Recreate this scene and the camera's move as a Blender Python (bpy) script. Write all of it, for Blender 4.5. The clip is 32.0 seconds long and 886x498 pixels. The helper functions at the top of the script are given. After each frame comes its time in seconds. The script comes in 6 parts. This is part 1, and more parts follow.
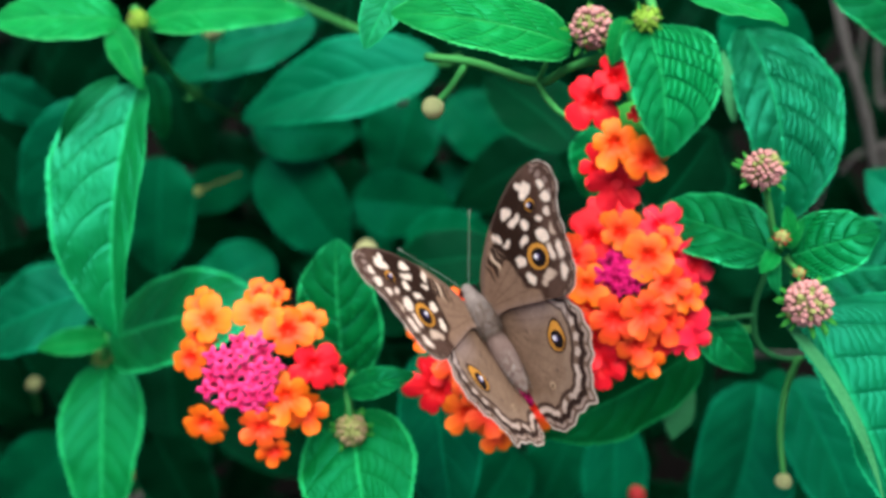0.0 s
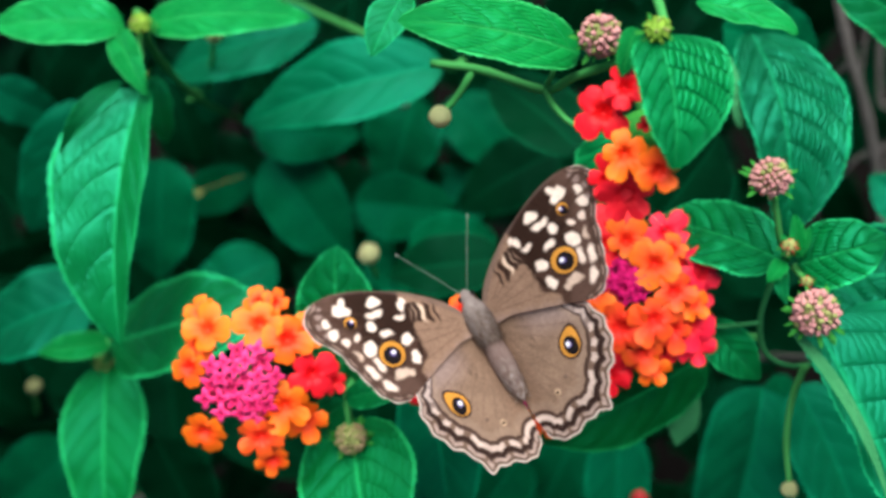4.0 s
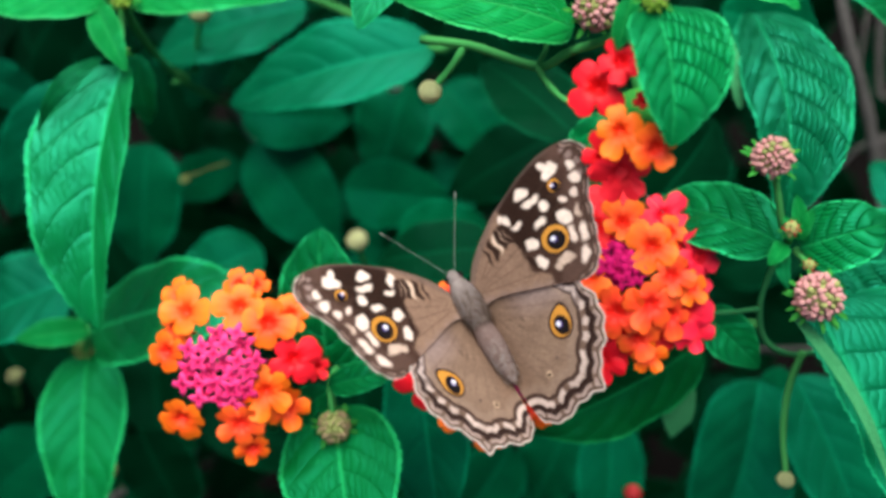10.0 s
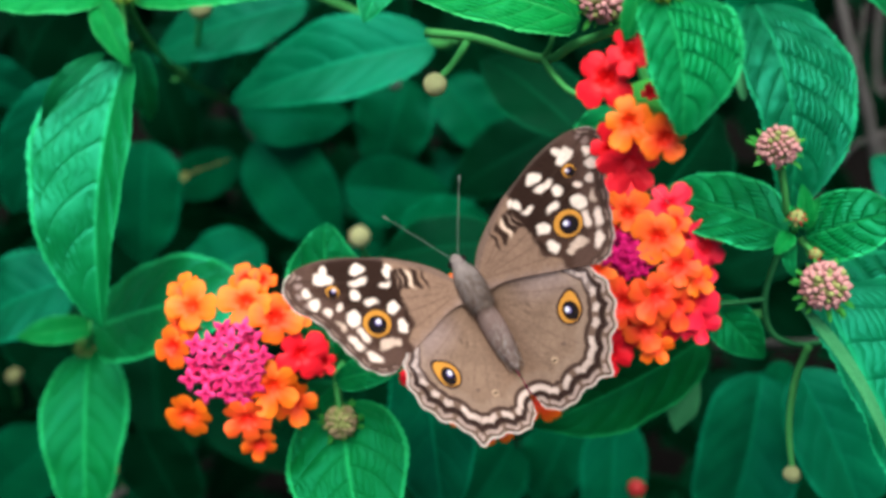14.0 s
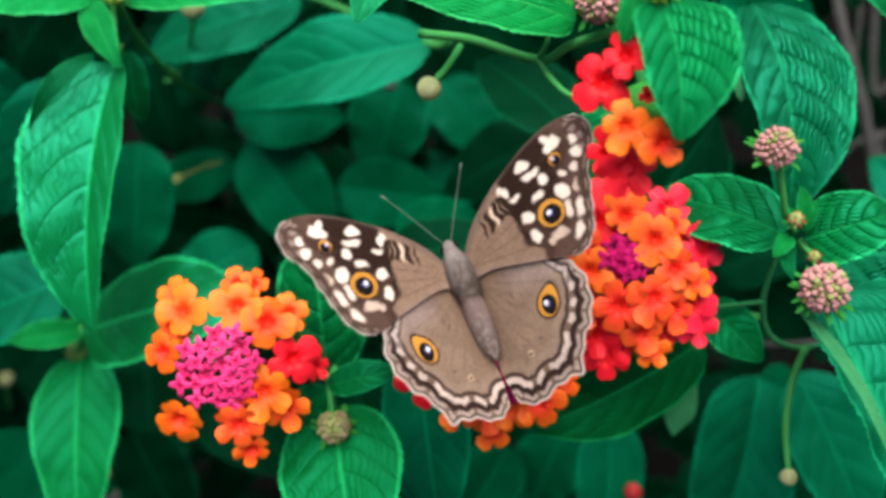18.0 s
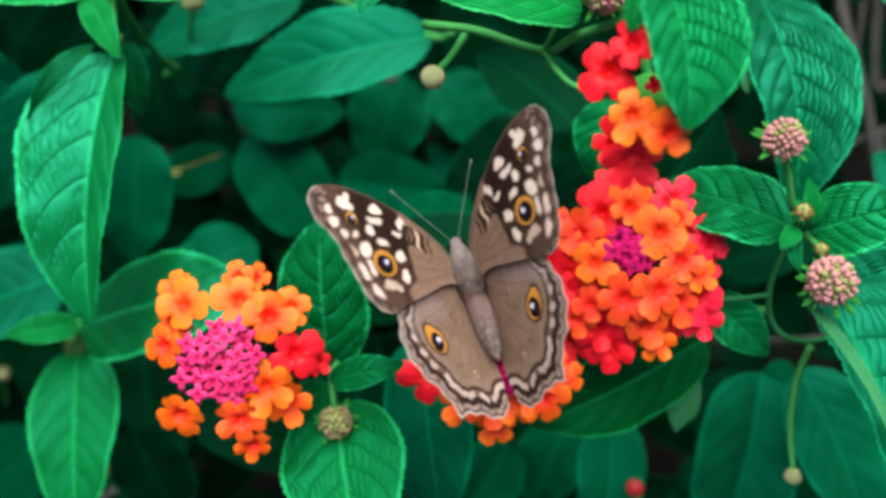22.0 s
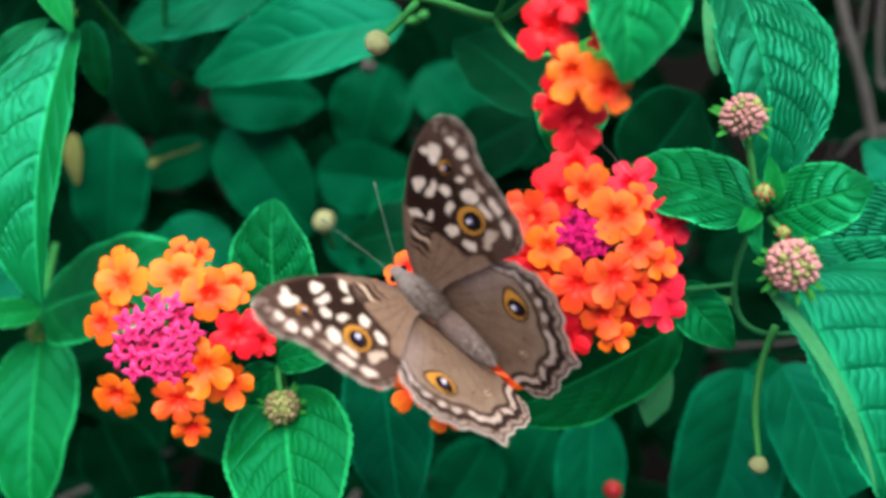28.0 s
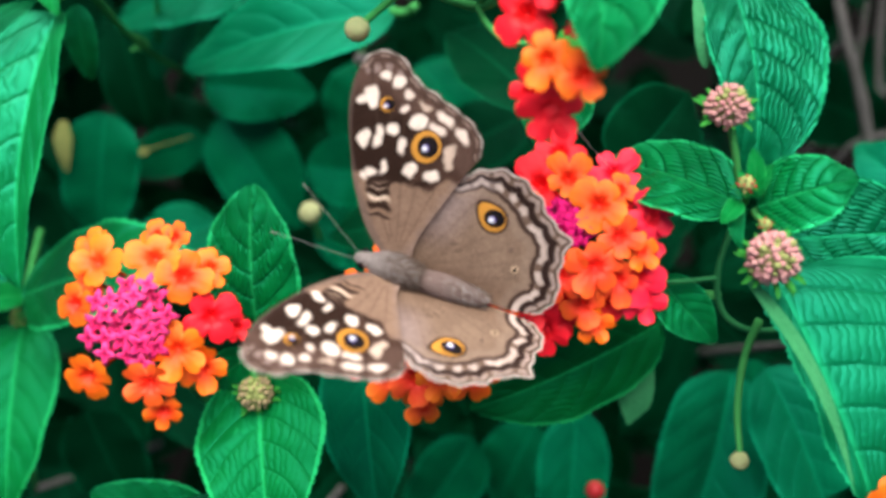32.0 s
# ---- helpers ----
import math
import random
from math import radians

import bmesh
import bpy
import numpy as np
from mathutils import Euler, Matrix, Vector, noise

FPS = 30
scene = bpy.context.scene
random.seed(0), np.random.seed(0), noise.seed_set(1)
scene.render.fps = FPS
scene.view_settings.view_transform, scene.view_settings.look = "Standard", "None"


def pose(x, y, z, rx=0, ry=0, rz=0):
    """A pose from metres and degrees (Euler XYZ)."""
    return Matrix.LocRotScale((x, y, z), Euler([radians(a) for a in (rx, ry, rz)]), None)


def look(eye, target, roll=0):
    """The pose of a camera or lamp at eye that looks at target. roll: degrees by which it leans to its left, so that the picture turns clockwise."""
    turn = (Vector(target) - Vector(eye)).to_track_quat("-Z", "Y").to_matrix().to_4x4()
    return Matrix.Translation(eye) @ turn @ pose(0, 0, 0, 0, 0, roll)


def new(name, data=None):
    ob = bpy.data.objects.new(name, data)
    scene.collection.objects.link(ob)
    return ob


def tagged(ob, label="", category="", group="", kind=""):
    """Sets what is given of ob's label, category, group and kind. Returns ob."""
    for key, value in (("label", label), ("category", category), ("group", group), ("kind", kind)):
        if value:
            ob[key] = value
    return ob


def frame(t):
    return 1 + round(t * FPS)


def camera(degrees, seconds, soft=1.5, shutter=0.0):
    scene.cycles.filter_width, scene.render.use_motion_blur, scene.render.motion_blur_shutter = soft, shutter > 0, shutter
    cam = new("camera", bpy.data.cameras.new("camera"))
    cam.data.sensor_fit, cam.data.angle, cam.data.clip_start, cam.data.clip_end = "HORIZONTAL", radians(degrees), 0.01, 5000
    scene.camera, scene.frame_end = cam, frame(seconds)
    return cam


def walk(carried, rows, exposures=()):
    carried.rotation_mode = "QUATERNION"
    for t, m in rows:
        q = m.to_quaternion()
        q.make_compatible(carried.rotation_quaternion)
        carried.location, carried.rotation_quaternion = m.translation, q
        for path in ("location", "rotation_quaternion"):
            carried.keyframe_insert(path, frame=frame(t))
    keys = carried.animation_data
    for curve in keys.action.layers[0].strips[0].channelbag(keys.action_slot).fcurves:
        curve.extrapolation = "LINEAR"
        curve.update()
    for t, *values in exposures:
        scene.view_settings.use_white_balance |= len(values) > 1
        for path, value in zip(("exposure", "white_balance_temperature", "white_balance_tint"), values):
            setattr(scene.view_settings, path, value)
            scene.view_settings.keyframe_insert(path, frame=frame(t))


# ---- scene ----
# The shrub is planned in centimetres on a sloping plane that faces the lens:
# u runs to the right, v up the slope, h out of it. One transform lays the plan into the world.
PLAN = pose(0.0, 0.0, 0.62, 42, 0, 0)
CM = 0.01

cam = camera(50, 32.0, soft=3.6)
cam.data.dof.use_dof = True
cam.data.dof.focus_distance, cam.data.dof.aperture_fstop = 0.140, 12.0
walk(cam, [
    (0, pose(0.00090, -0.10558, 0.73774, 41.997, 0.902, 0.235)),
    (0.5, pose(-0.00059, -0.10660, 0.73867, 41.962, 0.733, -0.169)),
    (1, pose(-0.00039, -0.10587, 0.73817, 41.875, 0.776, -0.157)),
    (1.5, pose(-0.00030, -0.10577, 0.73802, 41.893, 0.805, -0.122)),
    (2, pose(-0.00039, -0.10605, 0.73816, 41.955, 0.797, 0.007)),
    (2.5, pose(-0.00021, -0.10478, 0.73853, 41.704, 0.898, 0.078)),
    (3, pose(-0.00096, -0.10396, 0.73882, 41.641, 0.724, 0.035)),
    (3.5, pose(-0.00109, -0.10363, 0.73887, 41.589, 0.617, 0.100)),
    (5.5, pose(0.00135, -0.10168, 0.73653, 41.720, 0.835, 0.104)),
    (6, pose(0.00209, -0.10138, 0.73511, 41.808, 0.725, 0.257)),
    (6.5, pose(0.00281, -0.10118, 0.73423, 41.868, 0.634, 0.443)),
    (7, pose(0.00345, -0.10091, 0.73423, 41.725, 0.725, 0.459)),
    (7.5, pose(0.00334, -0.10113, 0.73392, 41.713, 0.703, 0.375)),
    (8, pose(0.00226, -0.10174, 0.73288, 41.814, 0.388, 0.351)),
    (8.5, pose(0.00124, -0.10165, 0.73274, 41.718, 0.212, 0.230)),
    (9, pose(0.00026, -0.10204, 0.73292, 41.689, 0.079, 0.081)),
    (9.5, pose(0.00031, -0.10165, 0.73283, 41.583, 0.186, 0.115)),
    (10, pose(0.00009, -0.10182, 0.73289, 41.590, 0.152, 0.179)),
    (10.5, pose(-0.00060, -0.10221, 0.73312, 41.634, 0.118, 0.065)),
    (11, pose(-0.00100, -0.10243, 0.73294, 41.686, 0.073, 0.040)),
    (11.5, pose(-0.00132, -0.10276, 0.73275, 41.717, 0.014, 0.047)),
    (12, pose(-0.00112, -0.10298, 0.73210, 41.784, -0.023, 0.142)),
    (12.5, pose(-0.00143, -0.10296, 0.73215, 41.776, 0.003, 0.010)),
    (13, pose(-0.00178, -0.10284, 0.73205, 41.748, -0.015, -0.116)),
    (13.5, pose(-0.00203, -0.10265, 0.73202, 41.692, 0.039, -0.290)),
    (14, pose(-0.00204, -0.10270, 0.73173, 41.720, 0.019, -0.317)),
    (14.5, pose(-0.00192, -0.10239, 0.73131, 41.710, 0.025, -0.322)),
    (16.5, pose(-0.00216, -0.10185, 0.73032, 41.680, -0.106, -0.438)),
    (17, pose(-0.00211, -0.10175, 0.73026, 41.677, -0.124, -0.416)),
    (17.5, pose(-0.00179, -0.10116, 0.73045, 41.692, -0.040, -0.502)),
    (18, pose(-0.00178, -0.10105, 0.73079, 41.692, -0.101, -0.547)),
    (18.5, pose(-0.00160, -0.10106, 0.73097, 41.696, -0.203, -0.446)),
    (19, pose(-0.00145, -0.10044, 0.73106, 41.601, -0.255, -0.381)),
    (19.5, pose(-0.00143, -0.09985, 0.73057, 41.594, -0.332, -0.359)),
    (20, pose(-0.00169, -0.10003, 0.73038, 41.562, -0.456, -0.301)),
    (20.5, pose(-0.00198, -0.10063, 0.72993, 41.626, -0.563, -0.283)),
    (21, pose(-0.00226, -0.10085, 0.72944, 41.664, -0.476, -0.423)),
    (21.5, pose(-0.00244, -0.10062, 0.72889, 41.659, -0.474, -0.433)),
    (22, pose(-0.00292, -0.10074, 0.72914, 41.608, -0.390, -0.577)),
    (22.5, pose(-0.00299, -0.10046, 0.72926, 41.551, -0.387, -0.574)),
    (23, pose(-0.00305, -0.10027, 0.72951, 41.521, -0.505, -0.483)),
    (23.5, pose(-0.00327, -0.09991, 0.72959, 41.466, -0.649, -0.448)),
    (24, pose(-0.00300, -0.09918, 0.72940, 41.400, -0.682, -0.487)),
    (24.5, pose(-0.00235, -0.09884, 0.72874, 41.467, -0.642, -0.425)),
    (25, pose(-0.00166, -0.09952, 0.72846, 41.585, -0.534, -0.458)),
    (25.5, pose(-0.00073, -0.09989, 0.72769, 41.733, -0.470, -0.456)),
    (27.5, pose(0.00685, -0.10154, 0.72211, 42.536, 0.421, 0.542)),
    (28, pose(0.00940, -0.10161, 0.72000, 42.871, 0.546, 1.023)),
    (28.5, pose(0.01103, -0.10145, 0.72027, 42.834, 0.594, 1.313)),
    (29, pose(0.01156, -0.10243, 0.72158, 42.760, 0.480, 1.411)),
    (29.5, pose(0.01153, -0.10243, 0.72225, 42.643, 0.261, 1.545)),
    (30, pose(0.01172, -0.10172, 0.72224, 42.548, 0.206, 1.609)),
    (30.5, pose(0.01198, -0.10155, 0.72052, 42.763, 0.294, 1.532)),
    (31, pose(0.01381, -0.10074, 0.71886, 42.693, 0.667, 1.795)),
    (31.5, pose(0.01428, -0.10105, 0.71677, 43.100, 0.492, 2.109)),
    (32, pose(0.01379, -0.10228, 0.71742, 43.196, -0.057, 2.274)),
], exposures=[(0.0, 0.79), (3.5, 0.75), (6.0, 0.67), (25.0, 0.69), (28.0, 0.82), (32.0, 0.92)])

# ---- daylight: bright overcast sky ----
world = bpy.data.worlds.new("overcast_sky")
world.use_nodes = True
scene.world = world
sky = world.node_tree.nodes.new("ShaderNodeTexSky")
sky.sky_type = "NISHITA"
sky.sun_disc = False
sky.sun_elevation, sky.sun_rotation = radians(84), radians(200)
sky.air_density, sky.dust_density, sky.ozone_density = 1.0, 2.0, 1.5
world.node_tree.links.new(sky.outputs[0], world.node_tree.nodes["Background"].inputs[0])
world.node_tree.nodes["Background"].inputs[1].default_value = 0.049

sun_data = bpy.data.lights.new("sun", "SUN")
sun_data.energy, sun_data.angle, sun_data.color = 4.7, radians(62), (1.0, 0.94, 0.86)
sun = new("sun", sun_data)
sun.matrix_world = look((-0.05, 0.04, 2.3), (0, 0, 0.6))


# ---- materials ----
def nodes_of(name):
    m = bpy.data.materials.new(name)
    m.use_nodes = True
    t = m.node_tree
    return m, t.nodes, t.links, t.nodes["Principled BSDF"]


def math_node(n, l, op, a, b=None, c=None):
    k = n.new("ShaderNodeMath")
    k.operation = op
    for i, v in enumerate((a, b, c)):
        if v is None:
            continue
        if isinstance(v, (int, float)):
            k.inputs[i].default_value = v
        else:
            l.new(v, k.inputs[i])
    return k.outputs[0]


def ramp(n, l, fac, stops):
    k = n.new("ShaderNodeValToRGB")
    e = k.color_ramp.elements
    while len(e) < len(stops):
        e.new(0.5)
    for q, (p, c) in zip(e, stops):
        q.position, q.color = p, (*c, 1)
    l.new(fac, k.inputs[0])
    return k.outputs[0]


def mix(n, l, fac, a, b, kind="MIX"):
    k = n.new("ShaderNodeMix")
    k.data_type, k.blend_type = "RGBA", kind
    for s, v in ((k.inputs[0], fac), (k.inputs[6], a), (k.inputs[7], b)):
        if isinstance(v, (int, float)):
            s.default_value = v
        elif isinstance(v, tuple):
            s.default_value = (*v, 1)
        else:
            l.new(v, s)
    return k.outputs[2]


def noise_tex(n, l, scale, detail=3.0, rough=0.55, vector=None):
    k = n.new("ShaderNodeTexNoise")
    k.inputs["Scale"].default_value, k.inputs["Detail"].default_value, k.inputs["Roughness"].default_value = scale, detail, rough
    if vector is None:
        c = n.new("ShaderNodeTexCoord")
        vector = c.outputs["Object"]
    l.new(vector, k.inputs["Vector"])
    return k.outputs[0]


def bump(n, l, bsdf, height, strength, distance):
    k = n.new("ShaderNodeBump")
    k.inputs["Strength"].default_value, k.inputs["Distance"].default_value = strength, distance
    l.new(height, k.inputs["Height"])
    l.new(k.outputs[0], bsdf.inputs["Normal"])


VEINS, VEIN_REACH = 6.5, 1.7  # pairs of side veins on a blade, and how far each runs forward to the margin


def leaf_material(name, dark, light, vein, rough, quilt, shine, line_mix=0.25, rungs=0.34, fine=1.0, tint=(0.14, 1.0, 0.68), sunk=0.0):
    """A toothed leaf: midrib and arching side veins sunk into a quilted blade, read from the blade's own coordinates."""
    m, n, l, b = nodes_of(name)
    uv = n.new("ShaderNodeUVMap")
    sep = n.new("ShaderNodeSeparateXYZ")
    l.new(uv.outputs[0], sep.inputs[0])
    along, across = sep.outputs[0], sep.outputs[1]
    off = math_node(n, l, "ABSOLUTE", math_node(n, l, "MULTIPLY_ADD", across, 2.0, -1.0))
    info = n.new("ShaderNodeObjectInfo")
    warp = noise_tex(n, l, 130.0, 3.0)
    half_step = math_node(n, l, "MULTIPLY", math_node(n, l, "GREATER_THAN", across, 0.5), 0.45)
    phase = math_node(n, l, "MULTIPLY_ADD", along, VEINS, half_step)
    phase = math_node(n, l, "SUBTRACT", phase, math_node(n, l, "MULTIPLY", math_node(n, l, "POWER", off, 1.5), VEIN_REACH))
    phase = math_node(n, l, "MULTIPLY_ADD", math_node(n, l, "SUBTRACT", warp, 0.5), 0.28, phase)
    side = math_node(n, l, "PINGPONG", phase, 0.5)
    side_line = math_node(n, l, "SMOOTH_MIN", math_node(n, l, "MULTIPLY", side, 11.0), 1.0, 0.5)
    rib = math_node(n, l, "SMOOTH_MIN", math_node(n, l, "MULTIPLY", off, 20.0), 1.0, 0.3)
    # fine rungs run from side vein to side vein and pucker the blade between them
    run = math_node(n, l, "MULTIPLY_ADD", off, 7.0 * fine, math_node(n, l, "MULTIPLY", along, 3.0 * fine))
    run = math_node(n, l, "MULTIPLY_ADD", math_node(n, l, "FLOOR", phase), 0.37, run)
    run = math_node(n, l, "MULTIPLY_ADD", noise_tex(n, l, 260.0, 3.0), 2.4, run)
    net = math_node(n, l, "SMOOTH_MIN", math_node(n, l, "MULTIPLY", math_node(n, l, "PINGPONG", run, 0.5), 3.0), 1.0, 0.5)
    come = math_node(n, l, "MINIMUM", math_node(n, l, "MAXIMUM", math_node(n, l, "MULTIPLY_ADD", noise_tex(n, l, 170.0, 3.0), 4.0, -1.4), 0.12), 1.0)
    net = math_node(n, l, "MULTIPLY_ADD", math_node(n, l, "SUBTRACT", net, 1.0), come, 1.0)
    big = noise_tex(n, l, 45.0, 4.0, 0.6)
    blotch = noise_tex(n, l, 140.0, 5.0, 0.65)
    blend = math_node(n, l, "MULTIPLY_ADD", info.outputs["Random"], 0.40, math_node(n, l, "MULTIPLY", big, 0.45))
    blend = math_node(n, l, "MULTIPLY_ADD", math_node(n, l, "SUBTRACT", blotch, 0.5), 0.9, blend)
    col = mix(n, l, blend, dark, light)
    # hollows between rungs and sunk side veins darkened in colour, as furrow shade
    col = mix(n, l, math_node(n, l, "MULTIPLY", math_node(n, l, "SUBTRACT", 1.0, net), 0.22), col, dark)
    col = mix(n, l, math_node(n, l, "MULTIPLY", math_node(n, l, "SUBTRACT", 1.0, side_line), sunk), col, dark)
    col = mix(n, l, math_node(n, l, "MULTIPLY", math_node(n, l, "SUBTRACT", 1.0, rib), 0.70), col, vein)
    line = math_node(n, l, "MULTIPLY", math_node(n, l, "SUBTRACT", 1.0, side_line), line_mix)
    col = mix(n, l, math_node(n, l, "MULTIPLY", line, math_node(n, l, "MULTIPLY_ADD", blotch, 1.6, -0.2)), col, vein)
    # the thin pale rim of the teeth
    rim = math_node(n, l, "MULTIPLY", math_node(n, l, "GREATER_THAN", math_node(n, l, "MULTIPLY_ADD", blotch, 0.05, off), 0.966), 0.70)
    col = mix(n, l, rim, col, vein)
    fleck = noise_tex(n, l, 700.0, 2.0)
    col = mix(n, l, math_node(n, l, "MULTIPLY", math_node(n, l, "GREATER_THAN", fleck, 0.70), 0.15), col, vein)
    l.new(col, b.inputs["Base Color"])
    b.inputs["Specular IOR Level"].default_value = shine
    b.inputs["Specular Tint"].default_value = (*tint, 1)
    l.new(math_node(n, l, "MULTIPLY_ADD", blotch, 0.3, rough - 0.15), b.inputs["Roughness"])
    relief = math_node(n, l, "ADD", math_node(n, l, "MULTIPLY", side_line, 0.35), math_node(n, l, "MULTIPLY", math_node(n, l, "MULTIPLY", net, rib), rungs * 2.0))
    relief = math_node(n, l, "ADD", relief, math_node(n, l, "MULTIPLY", noise_tex(n, l, 100.0, 2.0), 0.8))
    bump(n, l, b, relief, quilt, 0.0012)
    return m


LEAF_YOUNG = leaf_material("young_leaf", (0.0015, 0.170, 0.026), (0.006, 0.360, 0.062), (0.05, 0.58, 0.15), 0.44, 0.66, 0.62, 0.25, 0.34, 1.2, (0.05, 1.0, 0.60))
LEAF_MID = leaf_material("leaf", (0.0004, 0.082, 0.015), (0.0012, 0.262, 0.052), (0.020, 0.50, 0.15), 0.42, 0.82, 0.80, 0.06, 0.30, 1.3, (0.05, 1.0, 0.62), 0.6)
LEAF_DEEP = leaf_material("quilted_leaf", (0.0003, 0.062, 0.019), (0.0008, 0.190, 0.058), (0.009, 0.34, 0.13), 0.40, 0.74, 0.85, 0.04, 0.34, 1.6, (0.05, 1.0, 0.68), 0.55)
LEAF_BROAD = leaf_material("broad_quilted_leaf", (0.0003, 0.066, 0.021), (0.0008, 0.185, 0.058), (0.009, 0.34, 0.13), 0.44, 0.40, 0.72, 0.04, 0.13, 2.6, (0.05, 1.0, 0.68), 0.5)
LEAF_GLOSSY = leaf_material("smooth_leaf", (0.0004, 0.068, 0.012), (0.0012, 0.185, 0.036), (0.014, 0.44, 0.13), 0.38, 0.42, 0.85, 0.10, 0.18, 1.2, (0.06, 1.0, 0.68), 0.35)
LEAF_PLAIN = leaf_material("plain_leaf", (0.0004, 0.060, 0.010), (0.0012, 0.160, 0.026), (0.014, 0.38, 0.10), 0.44, 0.36, 0.40, 0.10, 0.16, 1.2, (0.04, 1.0, 0.54), 0.3)
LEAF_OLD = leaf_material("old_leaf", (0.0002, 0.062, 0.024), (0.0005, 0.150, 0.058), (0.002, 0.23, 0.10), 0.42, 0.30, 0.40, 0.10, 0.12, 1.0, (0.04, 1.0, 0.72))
# darker leaf copy, toned for the shade that falls on the back leaves
LEAF_SHADED = leaf_material("shade_toned_leaf", (0.0001, 0.048, 0.016), (0.0003, 0.142, 0.051), (0.001, 0.17, 0.07), 0.42, 0.20, 0.18, 0.05, 0.08, 1.0, (0.03, 1.0, 0.70))
# near-black leaf copy: the deep shade inside the shrub is in its colour
LEAF_DEEP_SHADE = leaf_material("shade_dark_inner_leaf", (0.0001, 0.012, 0.0035), (0.0003, 0.036, 0.012), (0.001, 0.08, 0.03), 0.48, 0.22, 0.06, 0.06, 0.10)


def plain_material(name, a, b_col, rough, scale, relief=0.3, distance=0.0004):
    m, n, l, b = nodes_of(name)
    big, fine = noise_tex(n, l, scale, 4.0), noise_tex(n, l, scale * 7, 3.0)
    info = n.new("ShaderNodeObjectInfo")
    f = math_node(n, l, "MULTIPLY_ADD", info.outputs["Random"], 0.3, math_node(n, l, "MULTIPLY", big, 0.75))
    col = mix(n, l, f, a, b_col)
    l.new(col, b.inputs["Base Color"])
    l.new(math_node(n, l, "MULTIPLY_ADD", fine, 0.25, rough - 0.12), b.inputs["Roughness"])
    b.inputs["Specular IOR Level"].default_value = 0.5 if rough < 0.6 else 0.05
    bump(n, l, b, fine, relief, distance)
    return m


STEM = plain_material("green_stem", (0.022, 0.22, 0.050), (0.075, 0.38, 0.10), 0.62, 300)
BRACT = plain_material("green_bract", (0.012, 0.15, 0.022), (0.045, 0.30, 0.045), 0.6, 400)
TWIG = plain_material("grey_bark", (0.07, 0.068, 0.066), (0.20, 0.195, 0.19), 0.85, 160, 0.8, 0.001)
# soil colour taken down to near black, standing in for shade under the shrub
SOIL = plain_material("shade_darkened_litter", (0.0012, 0.0011, 0.001), (0.0045, 0.0038, 0.0034), 0.95, 25, 0.9, 0.01)
BERRY = plain_material("cream_bud_ball", (0.50, 0.62, 0.24), (0.84, 0.88, 0.48), 0.62, 1500, 0.9, 0.0012)
PINK_TIP = plain_material("dusty_pink_bud", (0.48, 0.18, 0.21), (0.58, 0.36, 0.32), 0.62, 700)
RED_BUD = plain_material("crimson_bud", (0.30, 0.008, 0.012), (0.55, 0.02, 0.025), 0.5, 500)
CUP = plain_material("pale_green_bud", (0.20, 0.28, 0.08), (0.36, 0.38, 0.15), 0.6, 700)
PALE_THREAD = plain_material("pale_silk", (0.5, 0.52, 0.5), (0.7, 0.72, 0.7), 0.5, 300)
LEAF_BACK = plain_material("leaf_underside", (0.012, 0.13, 0.045), (0.05, 0.28, 0.11), 0.62, 220, 0.5, 0.0008)
STEM_DULL = plain_material("dull_green_stem", (0.012, 0.14, 0.045), (0.045, 0.26, 0.09), 0.62, 300)
LIME = plain_material("yellow_green_bud", (0.12, 0.34, 0.03), (0.34, 0.52, 0.08), 0.6, 700)
BROWN_TIP = plain_material("brownish_bud", (0.22, 0.20, 0.09), (0.46, 0.34, 0.21), 0.62, 700)
STRAW = plain_material("straw_leaf", (0.17, 0.22, 0.06), (0.32, 0.34, 0.12), 0.6, 300)


def petal_material(name, throat, middle, rim, shine=0.3):
    m, n, l, b = nodes_of(name)
    uv = n.new("ShaderNodeUVMap")
    sep = n.new("ShaderNodeSeparateXYZ")
    l.new(uv.outputs[0], sep.inputs[0])
    info = n.new("ShaderNodeObjectInfo")
    r = math_node(n, l, "MULTIPLY_ADD", math_node(n, l, "SUBTRACT", info.outputs["Random"], 0.5), 0.35, sep.outputs[0])
    r = math_node(n, l, "MULTIPLY_ADD", math_node(n, l, "SUBTRACT", noise_tex(n, l, 500.0, 3.0), 0.5), 0.3, r)
    col = ramp(n, l, r, [(0.05, throat), (0.42, middle), (0.95, rim)])
    l.new(col, b.inputs["Base Color"])
    b.inputs["Roughness"].default_value = 0.55
    b.inputs["Specular IOR Level"].default_value = shine
    bump(n, l, b, noise_tex(n, l, 1300.0, 2.0), 0.35, 0.0003)
    return m


ORANGE = petal_material("orange_petal", (0.83, 0.026, 0.006), (0.93, 0.094, 0.006), (0.96, 0.188, 0.006))
VERMILION = petal_material("vermilion_petal", (0.86, 0.022, 0.012), (0.94, 0.055, 0.014), (0.96, 0.115, 0.014))
RED = petal_material("red_petal", (0.78, 0.004, 0.008), (0.95, 0.006, 0.020), (0.97, 0.012, 0.030))
CORAL = petal_material("rose_red_petal", (0.80, 0.008, 0.02), (0.94, 0.008, 0.042), (0.96, 0.022, 0.065))
PINK = petal_material("magenta_bud", (0.24, 0.003, 0.04), (0.70, 0.015, 0.13), (0.84, 0.06, 0.25), 0.12)
WINE = petal_material("wine_bud", (0.08, 0.001, 0.022), (0.42, 0.004, 0.090), (0.64, 0.012, 0.165), 0.06)


